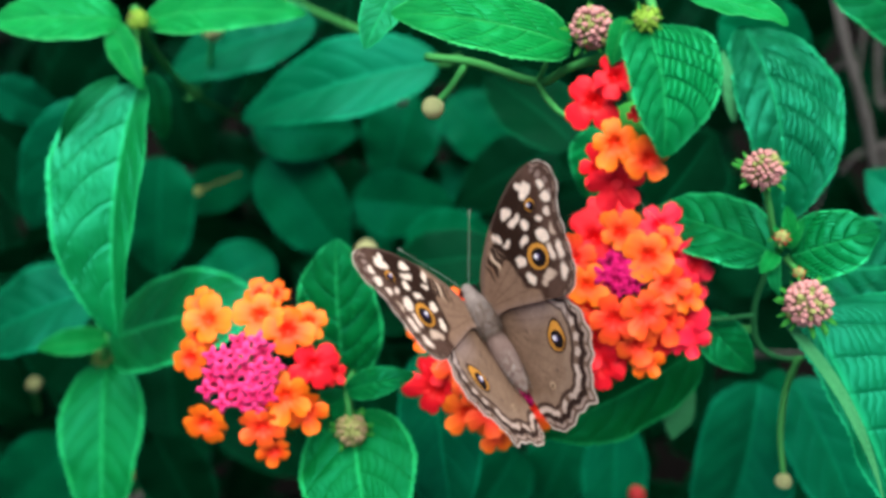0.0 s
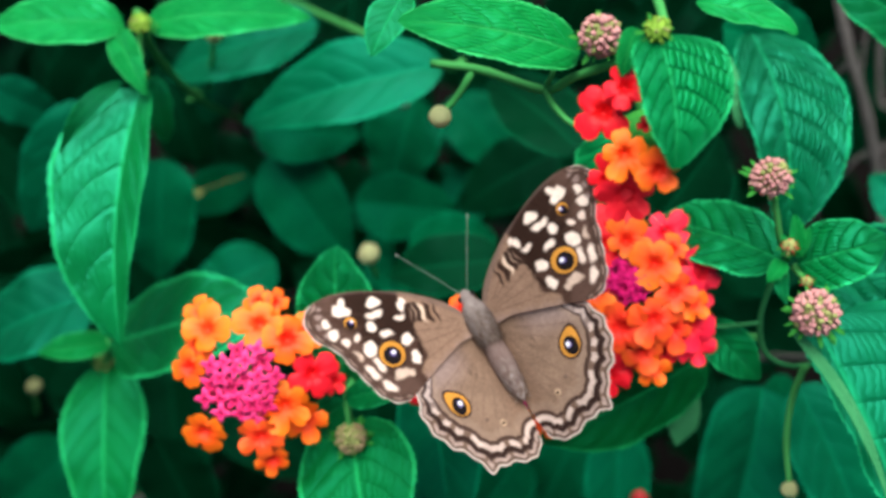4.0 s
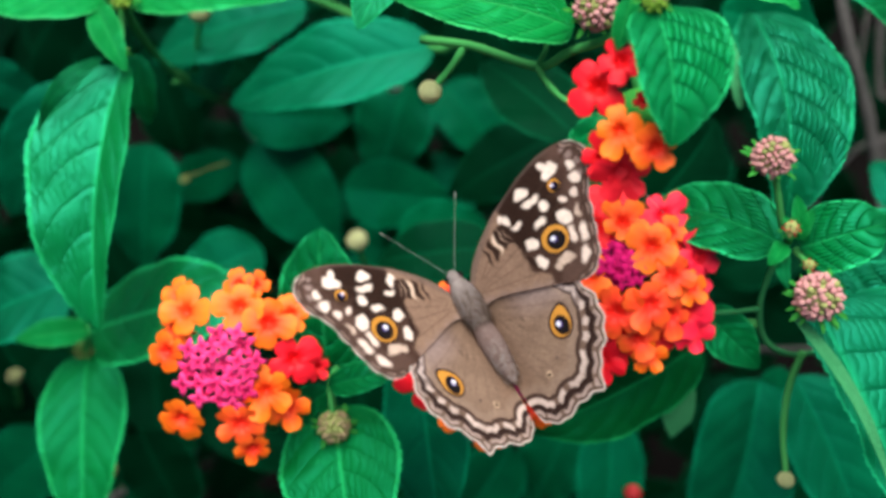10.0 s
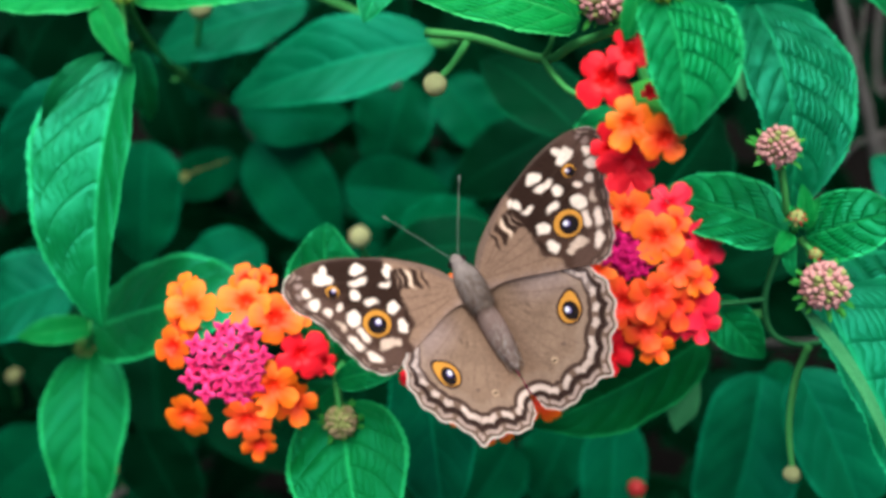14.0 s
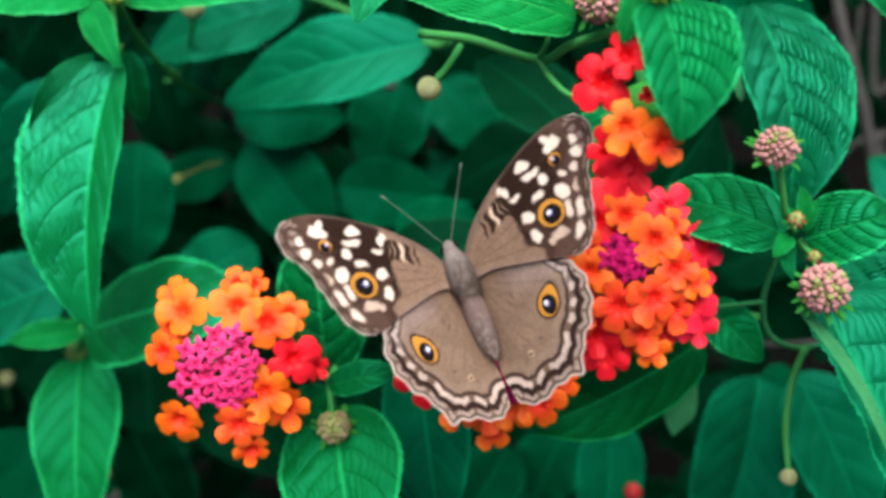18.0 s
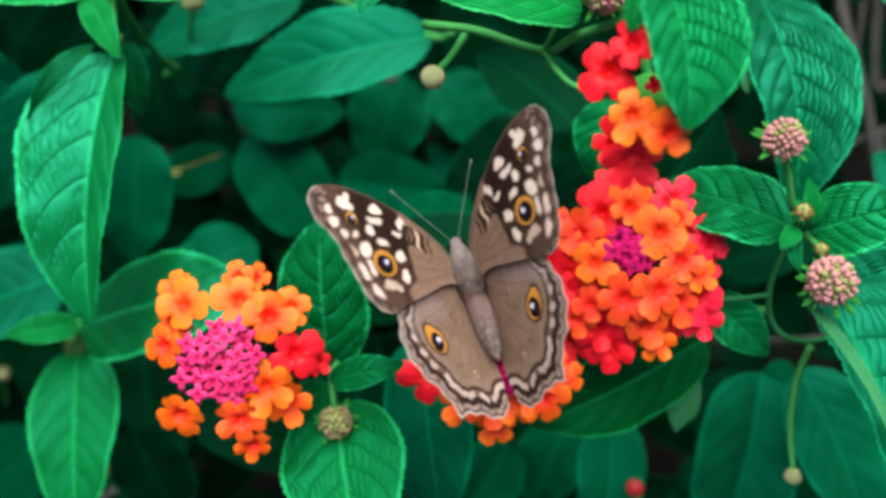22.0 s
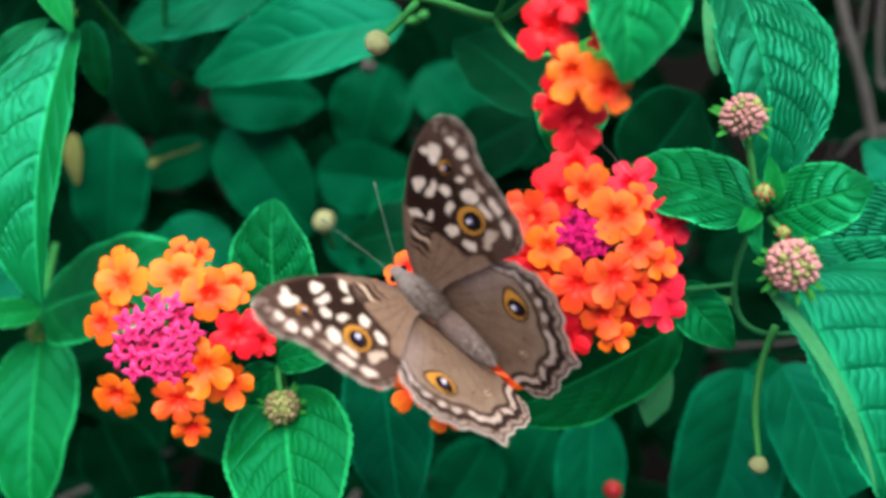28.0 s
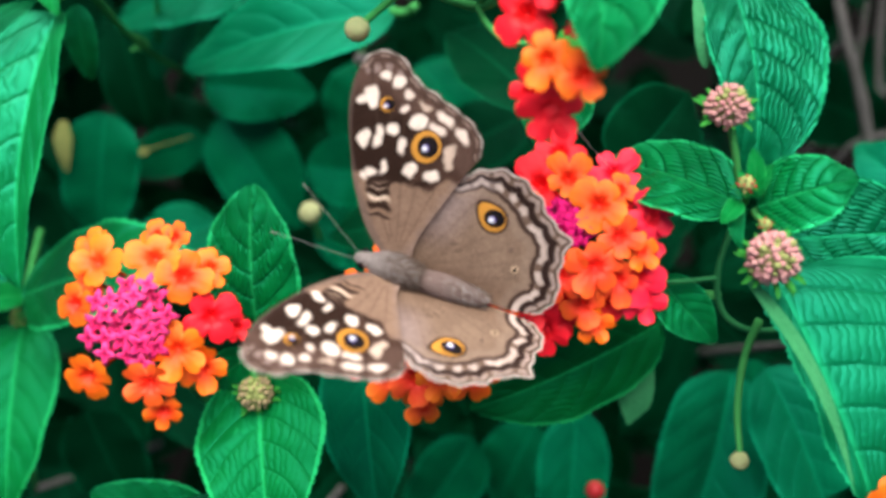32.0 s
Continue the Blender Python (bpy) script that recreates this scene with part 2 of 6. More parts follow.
# ---- mesh tools, in plan centimetres ----
def mesh_from(name, verts, faces, uvs=None, smooth=True):
    me = bpy.data.meshes.new(name)
    me.from_pydata([tuple(CM * c for c in v) for v in verts], [], faces)
    if uvs is not None:
        layer = me.uv_layers.new(name="UVMap")
        idx = np.empty(len(me.loops), dtype=np.int32)
        me.loops.foreach_get("vertex_index", idx)
        layer.data.foreach_set("uv", np.asarray(uvs, dtype=np.float32)[idx].ravel())
    if smooth:
        me.polygons.foreach_set("use_smooth", [True] * len(me.polygons))
    me.update()
    return me


def thing(name, at, label, category, group="", kind=""):
    """An empty at a place of the plan, which carries the parts of one thing."""
    ob = new(name)
    ob.empty_display_size = 0.005
    ob.matrix_world = PLAN @ Matrix.Translation(Vector(at) * CM)
    ob["at"] = tuple(at)
    return tagged(ob, label, category, group, kind)


def part(name, me, material, parent, label="", m=None):
    ob = new(name, me)
    if not me.materials:
        me.materials.append(material)
    ob.parent = parent
    if m is not None:
        ob.matrix_basis = m
    if label:
        ob["label"] = label
    return ob


def rel(parent, p):
    return Vector(p) - Vector(parent["at"])


def catmull(pts, steps):
    """A smooth line through the points."""
    q = [Vector(p) for p in pts]
    q = [2 * q[0] - q[1]] + q + [2 * q[-1] - q[-2]]
    out = []
    for i in range(1, len(q) - 2):
        a, b, c, d = q[i - 1:i + 3]
        for k in range(steps):
            t = k / steps
            out.append(0.5 * (2 * b + (c - a) * t + (2 * a - 5 * b + 4 * c - d) * t * t + (3 * b - a - 3 * c + d) * t ** 3))
    return out + [q[-2]]


def tube(pts, r0, r1, sides=8, steps=6, knobs=0.0, seed=0):
    """A tapered stem along a smooth line."""
    line = catmull(pts, steps)
    rng = random.Random(seed)
    verts, faces = [], []
    up = Vector((0.3, 0.2, 1))
    for i, p in enumerate(line):
        d = (line[min(i + 1, len(line) - 1)] - line[max(i - 1, 0)]).normalized()
        x = d.cross(up).normalized()
        y = d.cross(x)
        r = (r0 + (r1 - r0) * i / (len(line) - 1)) * (1 + knobs * rng.uniform(-1, 1))
        for k in range(sides):
            a = 2 * math.pi * k / sides
            verts.append(p + r * (math.cos(a) * x + math.sin(a) * y))
    for i in range(len(line) - 1):
        for k in range(sides):
            j = (k + 1) % sides
            faces.append((i * sides + k, i * sides + j, (i + 1) * sides + j, (i + 1) * sides + k))
    faces.append(tuple(range(sides - 1, -1, -1)))
    faces.append(tuple(range(len(verts) - sides, len(verts))))
    return verts, faces


def blade(base, tip, width, roll=0.0, arch=0.06, fold=12.0, teeth=20, wave=0.03, skew=0.0, seed=0, rows=44, cols=5, blunt=0.74, bow=0.0, pucker=0.0, full=0.58):
    """A toothed ovate leaf blade from base to tip: verts, faces and blade coordinates. skew shares the width between its halves,
    bow bends the midrib sideways, pucker swells the blade between its side veins, full rounds its ends."""
    rng = random.Random(seed)
    base, tip = Vector(base), Vector(tip)
    axis = tip - base
    length = axis.length
    axis.normalize()
    n = Vector((0.0, 0.12, 1.0))
    n = (n - n.dot(axis) * axis).normalized()
    n = Matrix.Rotation(radians(roll), 3, axis) @ n
    side = axis.cross(n)
    ph = [rng.uniform(0, 6.28) for _ in range(4)]
    shift = rng.random() / VEINS
    verts, uvs, faces = [], [], []
    for i in range(rows + 1):
        s = i / rows
        # ovate outline drawn out into a point
        half = width / 2 * (math.sin(math.pi * min(1.0, s ** blunt)) ** full) * (1.03 - 0.10 * s)
        half *= 1.0 - 0.30 * max(0.0, (s - 0.75) / 0.25)
        half *= 1.0 + 0.03 * math.sin(s * 11 + ph[2])
        tooth = (s * teeth + 0.3 * math.sin(s * 7 + ph[3])) % 1.0
        jag = 0.055 * width * (0.62 - tooth if tooth > 0.24 else tooth * 1.6) * (1 if 0.05 < s < 0.97 else 0)
        bend = arch * length * (4 * s * (1 - s)) - 0.02 * length * s * s
        sway = bow * length * 4 * s * (1 - s)
        for k in range(-cols, cols + 1):
            t = k / cols
            x = half * t * (1 + skew * (1 if t > 0 else -1))
            if abs(k) == cols:
                x += math.copysign(jag, t)
            z = bend + abs(x) * math.tan(radians(fold)) - 0.10 * abs(x) * abs(t)
            z += wave * width * math.sin(s * 9 + ph[0] + (1.5 if t > 0 else 0)) * abs(t) ** 1.5
            z += wave * 0.5 * width * math.sin(s * 23 + ph[1] + t) * abs(t) ** 2
            if pucker:
                p = VEINS * (s + shift) + (0.45 if t > 0 else 0.0) - VEIN_REACH * abs(t) ** 1.5
                z += pucker * width * math.sin(math.pi * (p % 1.0)) ** 0.7 * min(1.0, abs(t) * 4) * (1 - 0.6 * abs(t) ** 4) * min(1.0, 8 * s, 6 * (1 - s))
            y = s * length + 0.10 * abs(t) * half
            verts.append(base + axis * y + side * (x + sway) + n * z)
            uvs.append((s + shift, 0.5 + 0.5 * t))
    w = 2 * cols + 1
    for i in range(rows):
        for k in range(w - 1):
            a = i * w + k
            faces.append((a, a + 1, a + w + 1, a + w))
    return verts, faces, uvs


LEAF_COUNT = [0]
PUCKER = {"young_leaf": 0.014, "leaf": 0.020, "quilted_leaf": 0.024, "broad_quilted_leaf": 0.016, "smooth_leaf": 0.010, "plain_leaf": 0.012, "old_leaf": 0.008}


def leaf(shoot, base, tip, width, mat, roll=0.0, arch=0.06, fold=12.0, skew=0.0, label="", teeth=20, name="leaf", blunt=0.74, bow=0.0, full=0.58):
    LEAF_COUNT[0] += 1
    v, f, uv = blade(rel(shoot, base), rel(shoot, tip), width, roll, arch, fold, teeth, 0.03, skew, LEAF_COUNT[0], 120, 10, blunt, bow, PUCKER.get(mat.name, 0.0), full)
    return part(name, mesh_from("leaf", v, f, uv), mat, shoot, label)


def stem(owner, r0, r1, *pts, mat=None, name="stem", knobs=0.05, label=""):
    v, f = tube([rel(owner, p) for p in pts], r0, r1, 8, 6, knobs, len(pts))
    return part(name, mesh_from(name, v, f), mat or STEM, owner, label)


def ball_mesh(name, r, squash=1.0, seed=0, rough=0.0, seg=14):
    bm = bmesh.new()
    bmesh.ops.create_uvsphere(bm, u_segments=seg, v_segments=max(6, seg * 2 // 3), radius=r * CM)
    rng = random.Random(seed)
    for v in bm.verts:
        v.co *= 1 + rough * rng.uniform(-1, 1)
        v.co.z *= squash
    me = bpy.data.meshes.new(name)
    bm.to_mesh(me)
    bm.free()
    me.polygons.foreach_set("use_smooth", [True] * len(me.polygons))
    return me


# ---- florets ----
def floret_mesh(seed, lobes=5):
    """A salver-shaped corolla: uneven notched lobes, a sunken throat and a tube below."""
    rng = random.Random(seed)
    sides, rings = lobes * 10, 7
    sizes = [rng.uniform(0.82, 1.18) for _ in range(lobes)]
    lift = [rng.uniform(-0.10, 0.12) for _ in range(lobes)]
    verts, uvs, faces = [], [], []
    for j in range(rings + 1):
        q = j / rings
        for k in range(sides):
            a = 2 * math.pi * k / sides
            lobe, ph = k // 10, (k % 10) / 10
            petal = math.sin(math.pi * ph) ** 0.55
            swell = math.sin(math.pi * ph)
            notch = 1 - 0.10 * math.exp(-((ph - 0.5) / 0.10) ** 2)
            rim = 0.435 * sizes[lobe] * (0.53 + 0.47 * petal) * notch
            r = 0.06 + (rim - 0.06) * q
            z = 0.12 * (1 - math.exp(-q * 7)) - 0.10 + lift[lobe] * swell * q * q - 0.05 * q ** 3 * (1 - swell)
            z += 0.006 * math.cos(2 * math.pi * (ph - 0.5) * 2) * q * petal
            verts.append((r * math.cos(a), r * math.sin(a), z))
            uvs.append((q * (0.6 + 0.4 * petal), ph))
    for j in range(rings):
        for k in range(sides):
            m = (k + 1) % sides
            faces.append((j * sides + k, j * sides + m, (j + 1) * sides + m, (j + 1) * sides + k))
    faces.append(tuple(range(sides - 1, -1, -1)))
    low = len(verts)
    for k in range(sides):
        a = 2 * math.pi * k / sides
        verts.append((0.035 * math.cos(a), 0.035 * math.sin(a), -0.75))
        uvs.append((0.0, 0.0))
    for k in range(sides):
        m = (k + 1) % sides
        faces.append((low + k, low + m, m, k))
    return mesh_from("floret", verts, faces, uvs)


def bud_mesh(seed):
    """An unopened floret: a small four-cornered cushion on a tube."""
    rng = random.Random(seed)
    verts, uvs, faces = [], [], []
    sides, turn = 16, rng.uniform(0, 1.5)
    profile = [(0.03, -0.7, 0.0), (0.05, -0.12, 0.3), (0.10, -0.03, 0.6), (0.150, 0.03, 1.0), (0.085, 0.050, 0.70), (0.03, 0.020, 0.1)]
    for r, z, q in profile:
        for k in range(sides):
            a = 2 * math.pi * k / sides
            star = 0.92 + 0.44 * math.cos(4 * a + turn) * (1 if z > -0.1 else 0)
            verts.append((r * star * math.cos(a), r * star * math.sin(a), z))
            uvs.append((q, k / sides))
    for j in range(len(profile) - 1):
        for k in range(sides):
            m = (k + 1) % sides
            faces.append((j * sides + k, j * sides + m, (j + 1) * sides + m, (j + 1) * sides + k))
    faces.append(tuple(range(len(verts) - sides, len(verts))))
    return mesh_from("bud", verts, faces, uvs)


def painted(me, mat):
    c = me.copy()
    c.materials.clear()
    c.materials.append(mat)
    return c


FLORETS = [floret_mesh(s, 5 if s % 3 else 4) for s in range(6)]
FLORET_OF = {m.name: [painted(f, m) for f in FLORETS] for m in (ORANGE, VERMILION, RED, CORAL)}
BUDS = [bud_mesh(s) for s in range(4)]
BUD_OF = {m.name: [painted(f, m) for f in BUDS] for m in (PINK, WINE)}


def facing(p, n, spin, size=1.0):
    q = Vector(n).to_track_quat("Z", "Y")
    return Matrix.LocRotScale(Vector(p) * CM, q, (size,) * 3) @ Matrix.Rotation(spin, 4, "Z")


def flower_head(centre, radius, label, rows, buds=0, bud_spread=0.8, bud_mat=None, bud_off=(0, 0), stalk=(), seed=0, floret_size=1.0):
    """A domed lantana head. rows: colour and place (u, v, h) beside the centre of each open floret, and its size where it differs."""
    head = thing("flower_head", centre, label, "flower", "lantana flower heads")
    rng = random.Random(seed)
    core = ball_mesh("receptacle", radius * 0.30, 0.7, seed, 0.08)
    part("receptacle", core, BRACT, head, "green receptacle", Matrix.Translation((0, 0, -0.62 * CM)))
    for mat, du, dv, dh, *own in rows:
        p = Vector((du, dv, dh))
        size = own[0] if own else floret_size
        n = (Vector((du, dv, 2.5 * radius)) + Vector((rng.uniform(-0.15, 0.15), rng.uniform(-0.15, 0.15), 0)) * radius).normalized()
        me = FLORET_OF[mat.name][rng.randrange(6)]
        part("floret", me, mat, head, "", facing(p, n, rng.uniform(0, 6.28), size))
    for i in range(buds):
        r = bud_spread * math.sqrt((i + 0.5) / buds)
        a = i * 2.39996 + seed
        du, dv = bud_off[0] + r * math.cos(a), bud_off[1] + r * math.sin(a)
        p = Vector((du, dv, 0.12 + rng.uniform(-0.09, 0.05) - 0.35 * (math.hypot(du, dv) / radius) ** 2))
        n = (Vector((du, dv, 1.6 * radius))).normalized()
        part("bud", BUD_OF[bud_mat.name][rng.randrange(4)], bud_mat, head, "", facing(p, n, rng.uniform(0, 6.28), rng.uniform(0.92, 1.25)))
    if stalk:
        stem(head, 0.09, 0.07, *stalk, name="stalk")
    return head


BRACT_V, BRACT_F, BRACT_UV = blade((0, 0, 0), (0.35, 0, 0.05), 0.115, 0, 0.10, 20, 4, 0.02, 0, 1, 8, 2)
BRACT_MESH = mesh_from("bract", BRACT_V, BRACT_F, BRACT_UV)
KNOB = ball_mesh("bud", 0.041, 1.25, 3, 0.08, 7)


def bud_head(centre, radius, label, facing_way=(0, 0.3, 1), tip_mat=None, stalk=(), bracts=9, count=46, seed=0, cup=None):
    """A closed lantana head: a ball of packed buds with a ruff of green bracts."""
    head = thing("bud_head", centre, label, "flower bud", "closed lantana heads")
    rng = random.Random(seed)
    part("receptacle", ball_mesh("receptacle", radius * 0.80, 0.85, seed, 0.05), cup or CUP, head)
    frame_q = Vector(facing_way).to_track_quat("Z", "Y")
    tip = painted(KNOB, tip_mat or PINK_TIP)
    pale = painted(KNOB, CUP)
    count = int(count * 1.15)
    for i in range(count):
        z = 1 - 1.55 * (i + 0.5) / count
        r = math.sqrt(max(0.0, 1 - z * z))
        a = i * 2.39996
        d = (Vector((r * math.cos(a), r * math.sin(a), z)) + Vector([rng.uniform(-0.09, 0.09) for _ in range(3)])).normalized()
        p = frame_q @ (d * radius * rng.uniform(0.80, 0.94))
        me = pale if rng.random() < 0.10 + 0.35 * max(0, z - 0.3) else tip
        part("bud", me, tip_mat or PINK_TIP, head, "", facing(p, frame_q @ d, rng.uniform(0, 6), radius / 0.42 * rng.uniform(0.95, 1.65)))
    for i in range(bracts):
        a = 2 * math.pi * i / bracts + rng.uniform(-0.2, 0.2)
        q = frame_q.to_matrix().to_4x4() @ Matrix.Rotation(a, 4, "Z") @ Matrix.Rotation(radians(rng.uniform(-30, 30)), 4, "Y")
        s = rng.uniform(0.45, 1.05) * radius / 0.42
        part("bract", BRACT_MESH, BRACT, head, "narrow green bract",
             Matrix.Translation(frame_q @ (Vector((math.cos(a), math.sin(a), -0.55)) * radius * 0.78) * CM) @ q @ Matrix.Diagonal((s, s, s, 1)))
    if stalk:
        stem(head, 0.055, 0.05, *stalk, name="stalk")
    return head


def seed_ball(centre, radius, label, mat, stalk=(), seed=0):
    """A bald spent head: a pitted round ball on its thin stalk."""
    ob = thing("spent_head", centre, label, "seed head", "spent lantana heads")
    bm = bmesh.new()
    bmesh.ops.create_icosphere(bm, subdivisions=3, radius=radius * CM)
    for v in bm.verts:
        k = noise.noise(v.co * (420 / radius * 0.2) + Vector((seed, 0, 0)))
        v.co *= 1 + 0.10 * k
    me = bpy.data.meshes.new("ball")
    bm.to_mesh(me)
    bm.free()
    me.polygons.foreach_set("use_smooth", [True] * len(me.polygons))
    part("ball", me, mat, ob)
    if stalk:
        stem(ob, 0.05, 0.065, *stalk, name="stalk")
    return ob


# ---- the butterfly ----
# wing outlines as seen flat: a runs out from the hinge, b towards the head
FORE = [(0.0, 0.20), (0.22, 0.47), (0.45, 0.66), (0.66, 0.79), (0.95, 0.95), (1.28, 1.08), (1.60, 1.20), (1.92, 1.28), (2.20, 1.30), (2.42, 1.26),
        (2.58, 1.17), (2.65, 1.02), (2.65, 0.84), (2.58, 0.69), (2.47, 0.57), (2.39, 0.43), (2.33, 0.22), (2.25, 0.0), (2.18, -0.20), (2.09, -0.38),
        (1.93, -0.52), (1.73, -0.56), (1.4, -0.44), (0.9, -0.27), (0.4, -0.12), (0.0, -0.12)]
HIND = [(0.0, 0.12), (0.6, 0.0), (1.0, -0.15), (1.35, -0.38), (1.55, -0.58), (1.66, -0.80), (1.68, -1.05), (1.62, -1.27), (1.50, -1.48), (1.35, -1.63),
        (1.22, -1.79), (1.10, -2.04), (0.98, -2.06), (0.86, -2.03), (0.70, -2.06), (0.52, -2.09), (0.36, -2.15), (0.22, -2.14), (0.10, -2.08), (-0.03, -2.02),
        (-0.10, -1.75), (-0.13, -1.4), (-0.06, -0.6)]
TAN, DARK, CREAM, WHITE = (0.206, 0.136, 0.098), (0.022, 0.011, 0.008), (0.73, 0.63, 0.56), (0.50, 0.46, 0.43)
SPOT_SCALE = 0.87
OUTLINE_STEPS = 16


def smooth01(x, a, b):
    t = np.clip((x - a) / (b - a), 0, 1)
    return t * t * (3 - 2 * t)


def wing_grid(outline, centre, rings, margin, scallop, pitch, start):
    """Rings round a wing's middle. margin: the outline's stretch that is the outer edge; scallop: the depth of its waves, pitch cm apart from the corner start on."""
    pts = catmull([(a, b, 0) for a, b in outline], OUTLINE_STEPS)
    edge = np.array([(p.x, p.y) for p in pts])
    k = np.arange(len(edge)) / OUTLINE_STEPS
    lo, hi = margin
    outer = smooth01(k, lo - 0.4, lo + 0.4) * (1 - smooth01(k, hi - 0.4, hi + 0.4))
    run = np.r_[0, np.cumsum(np.hypot(*np.diff(edge, axis=0).T))]
    run = (run - run[start * OUTLINE_STEPS]) / pitch
    reach = np.hypot(*(edge - np.array(centre)).T)
    edge = np.array(centre) + (edge - np.array(centre)) * (1 + scallop * np.cos(2 * np.pi * run) * outer / reach)[:, None]
    closing = np.linspace(edge[-1], edge[0], 12)[1:-1]
    rim = edge[(k > lo - 0.5) & (k < hi + 0.5)]
    rim_run = run[(k > lo - 0.5) & (k < hi + 0.5)]
    edge = np.vstack([edge, closing])
    q = np.linspace(0, 1, rings + 1)[1:] ** 0.85
    a = centre[0] + q[:, None] * (edge[:, 0] - centre[0])
    b = centre[1] + q[:, None] * (edge[:, 1] - centre[1])
    # how far each place lies from the outer edge, and where along it
    gap, along = np.full(a.shape, 9.0), np.zeros(a.shape)
    for (x, y), w in zip(rim, rim_run):
        d = np.hypot(a - x, b - y)
        near = d < gap
        gap[near], along[near] = d[near], w
    return a, b, gap, along


def ripple(a, b, amount):
    """Uneven edges for the markings."""
    return (a + amount * (np.sin(b * 23 + a * 9) + 0.6 * np.sin(b * 41 - a * 17)), b + amount * (np.sin(a * 21 - b * 7) + 0.6 * np.sin(a * 37 + b * 13)))


def spots(a, b, rows, soft=0.018, uneven=0.012):
    """How far each place lies inside any of the rounded blocks (a, b, half length, half width, turn)."""
    a, b = ripple(a, b, uneven)
    best = np.zeros_like(a)
    for x, y, rx, ry, turn in rows:
        c, s = math.cos(turn), math.sin(turn)
        u, v = (a - x) * c + (b - y) * s, -(a - x) * s + (b - y) * c
        rx, ry = SPOT_SCALE * rx, SPOT_SCALE * ry
        d = (np.abs(u / rx) ** 2.4 + np.abs(v / ry) ** 2.4) ** (1 / 2.4)
        best = np.maximum(best, 1 - smooth01(d, 1 - soft / min(rx, ry), 1 + soft / min(rx, ry)))
    return best


def lay(col, mask, c):
    return col + (np.array(c) - col) * mask[..., None]


def stripe(x, lo, hi, soft=0.007):
    return smooth01(x, lo - soft, lo + soft) * (1 - smooth01(x, hi - soft, hi + soft))


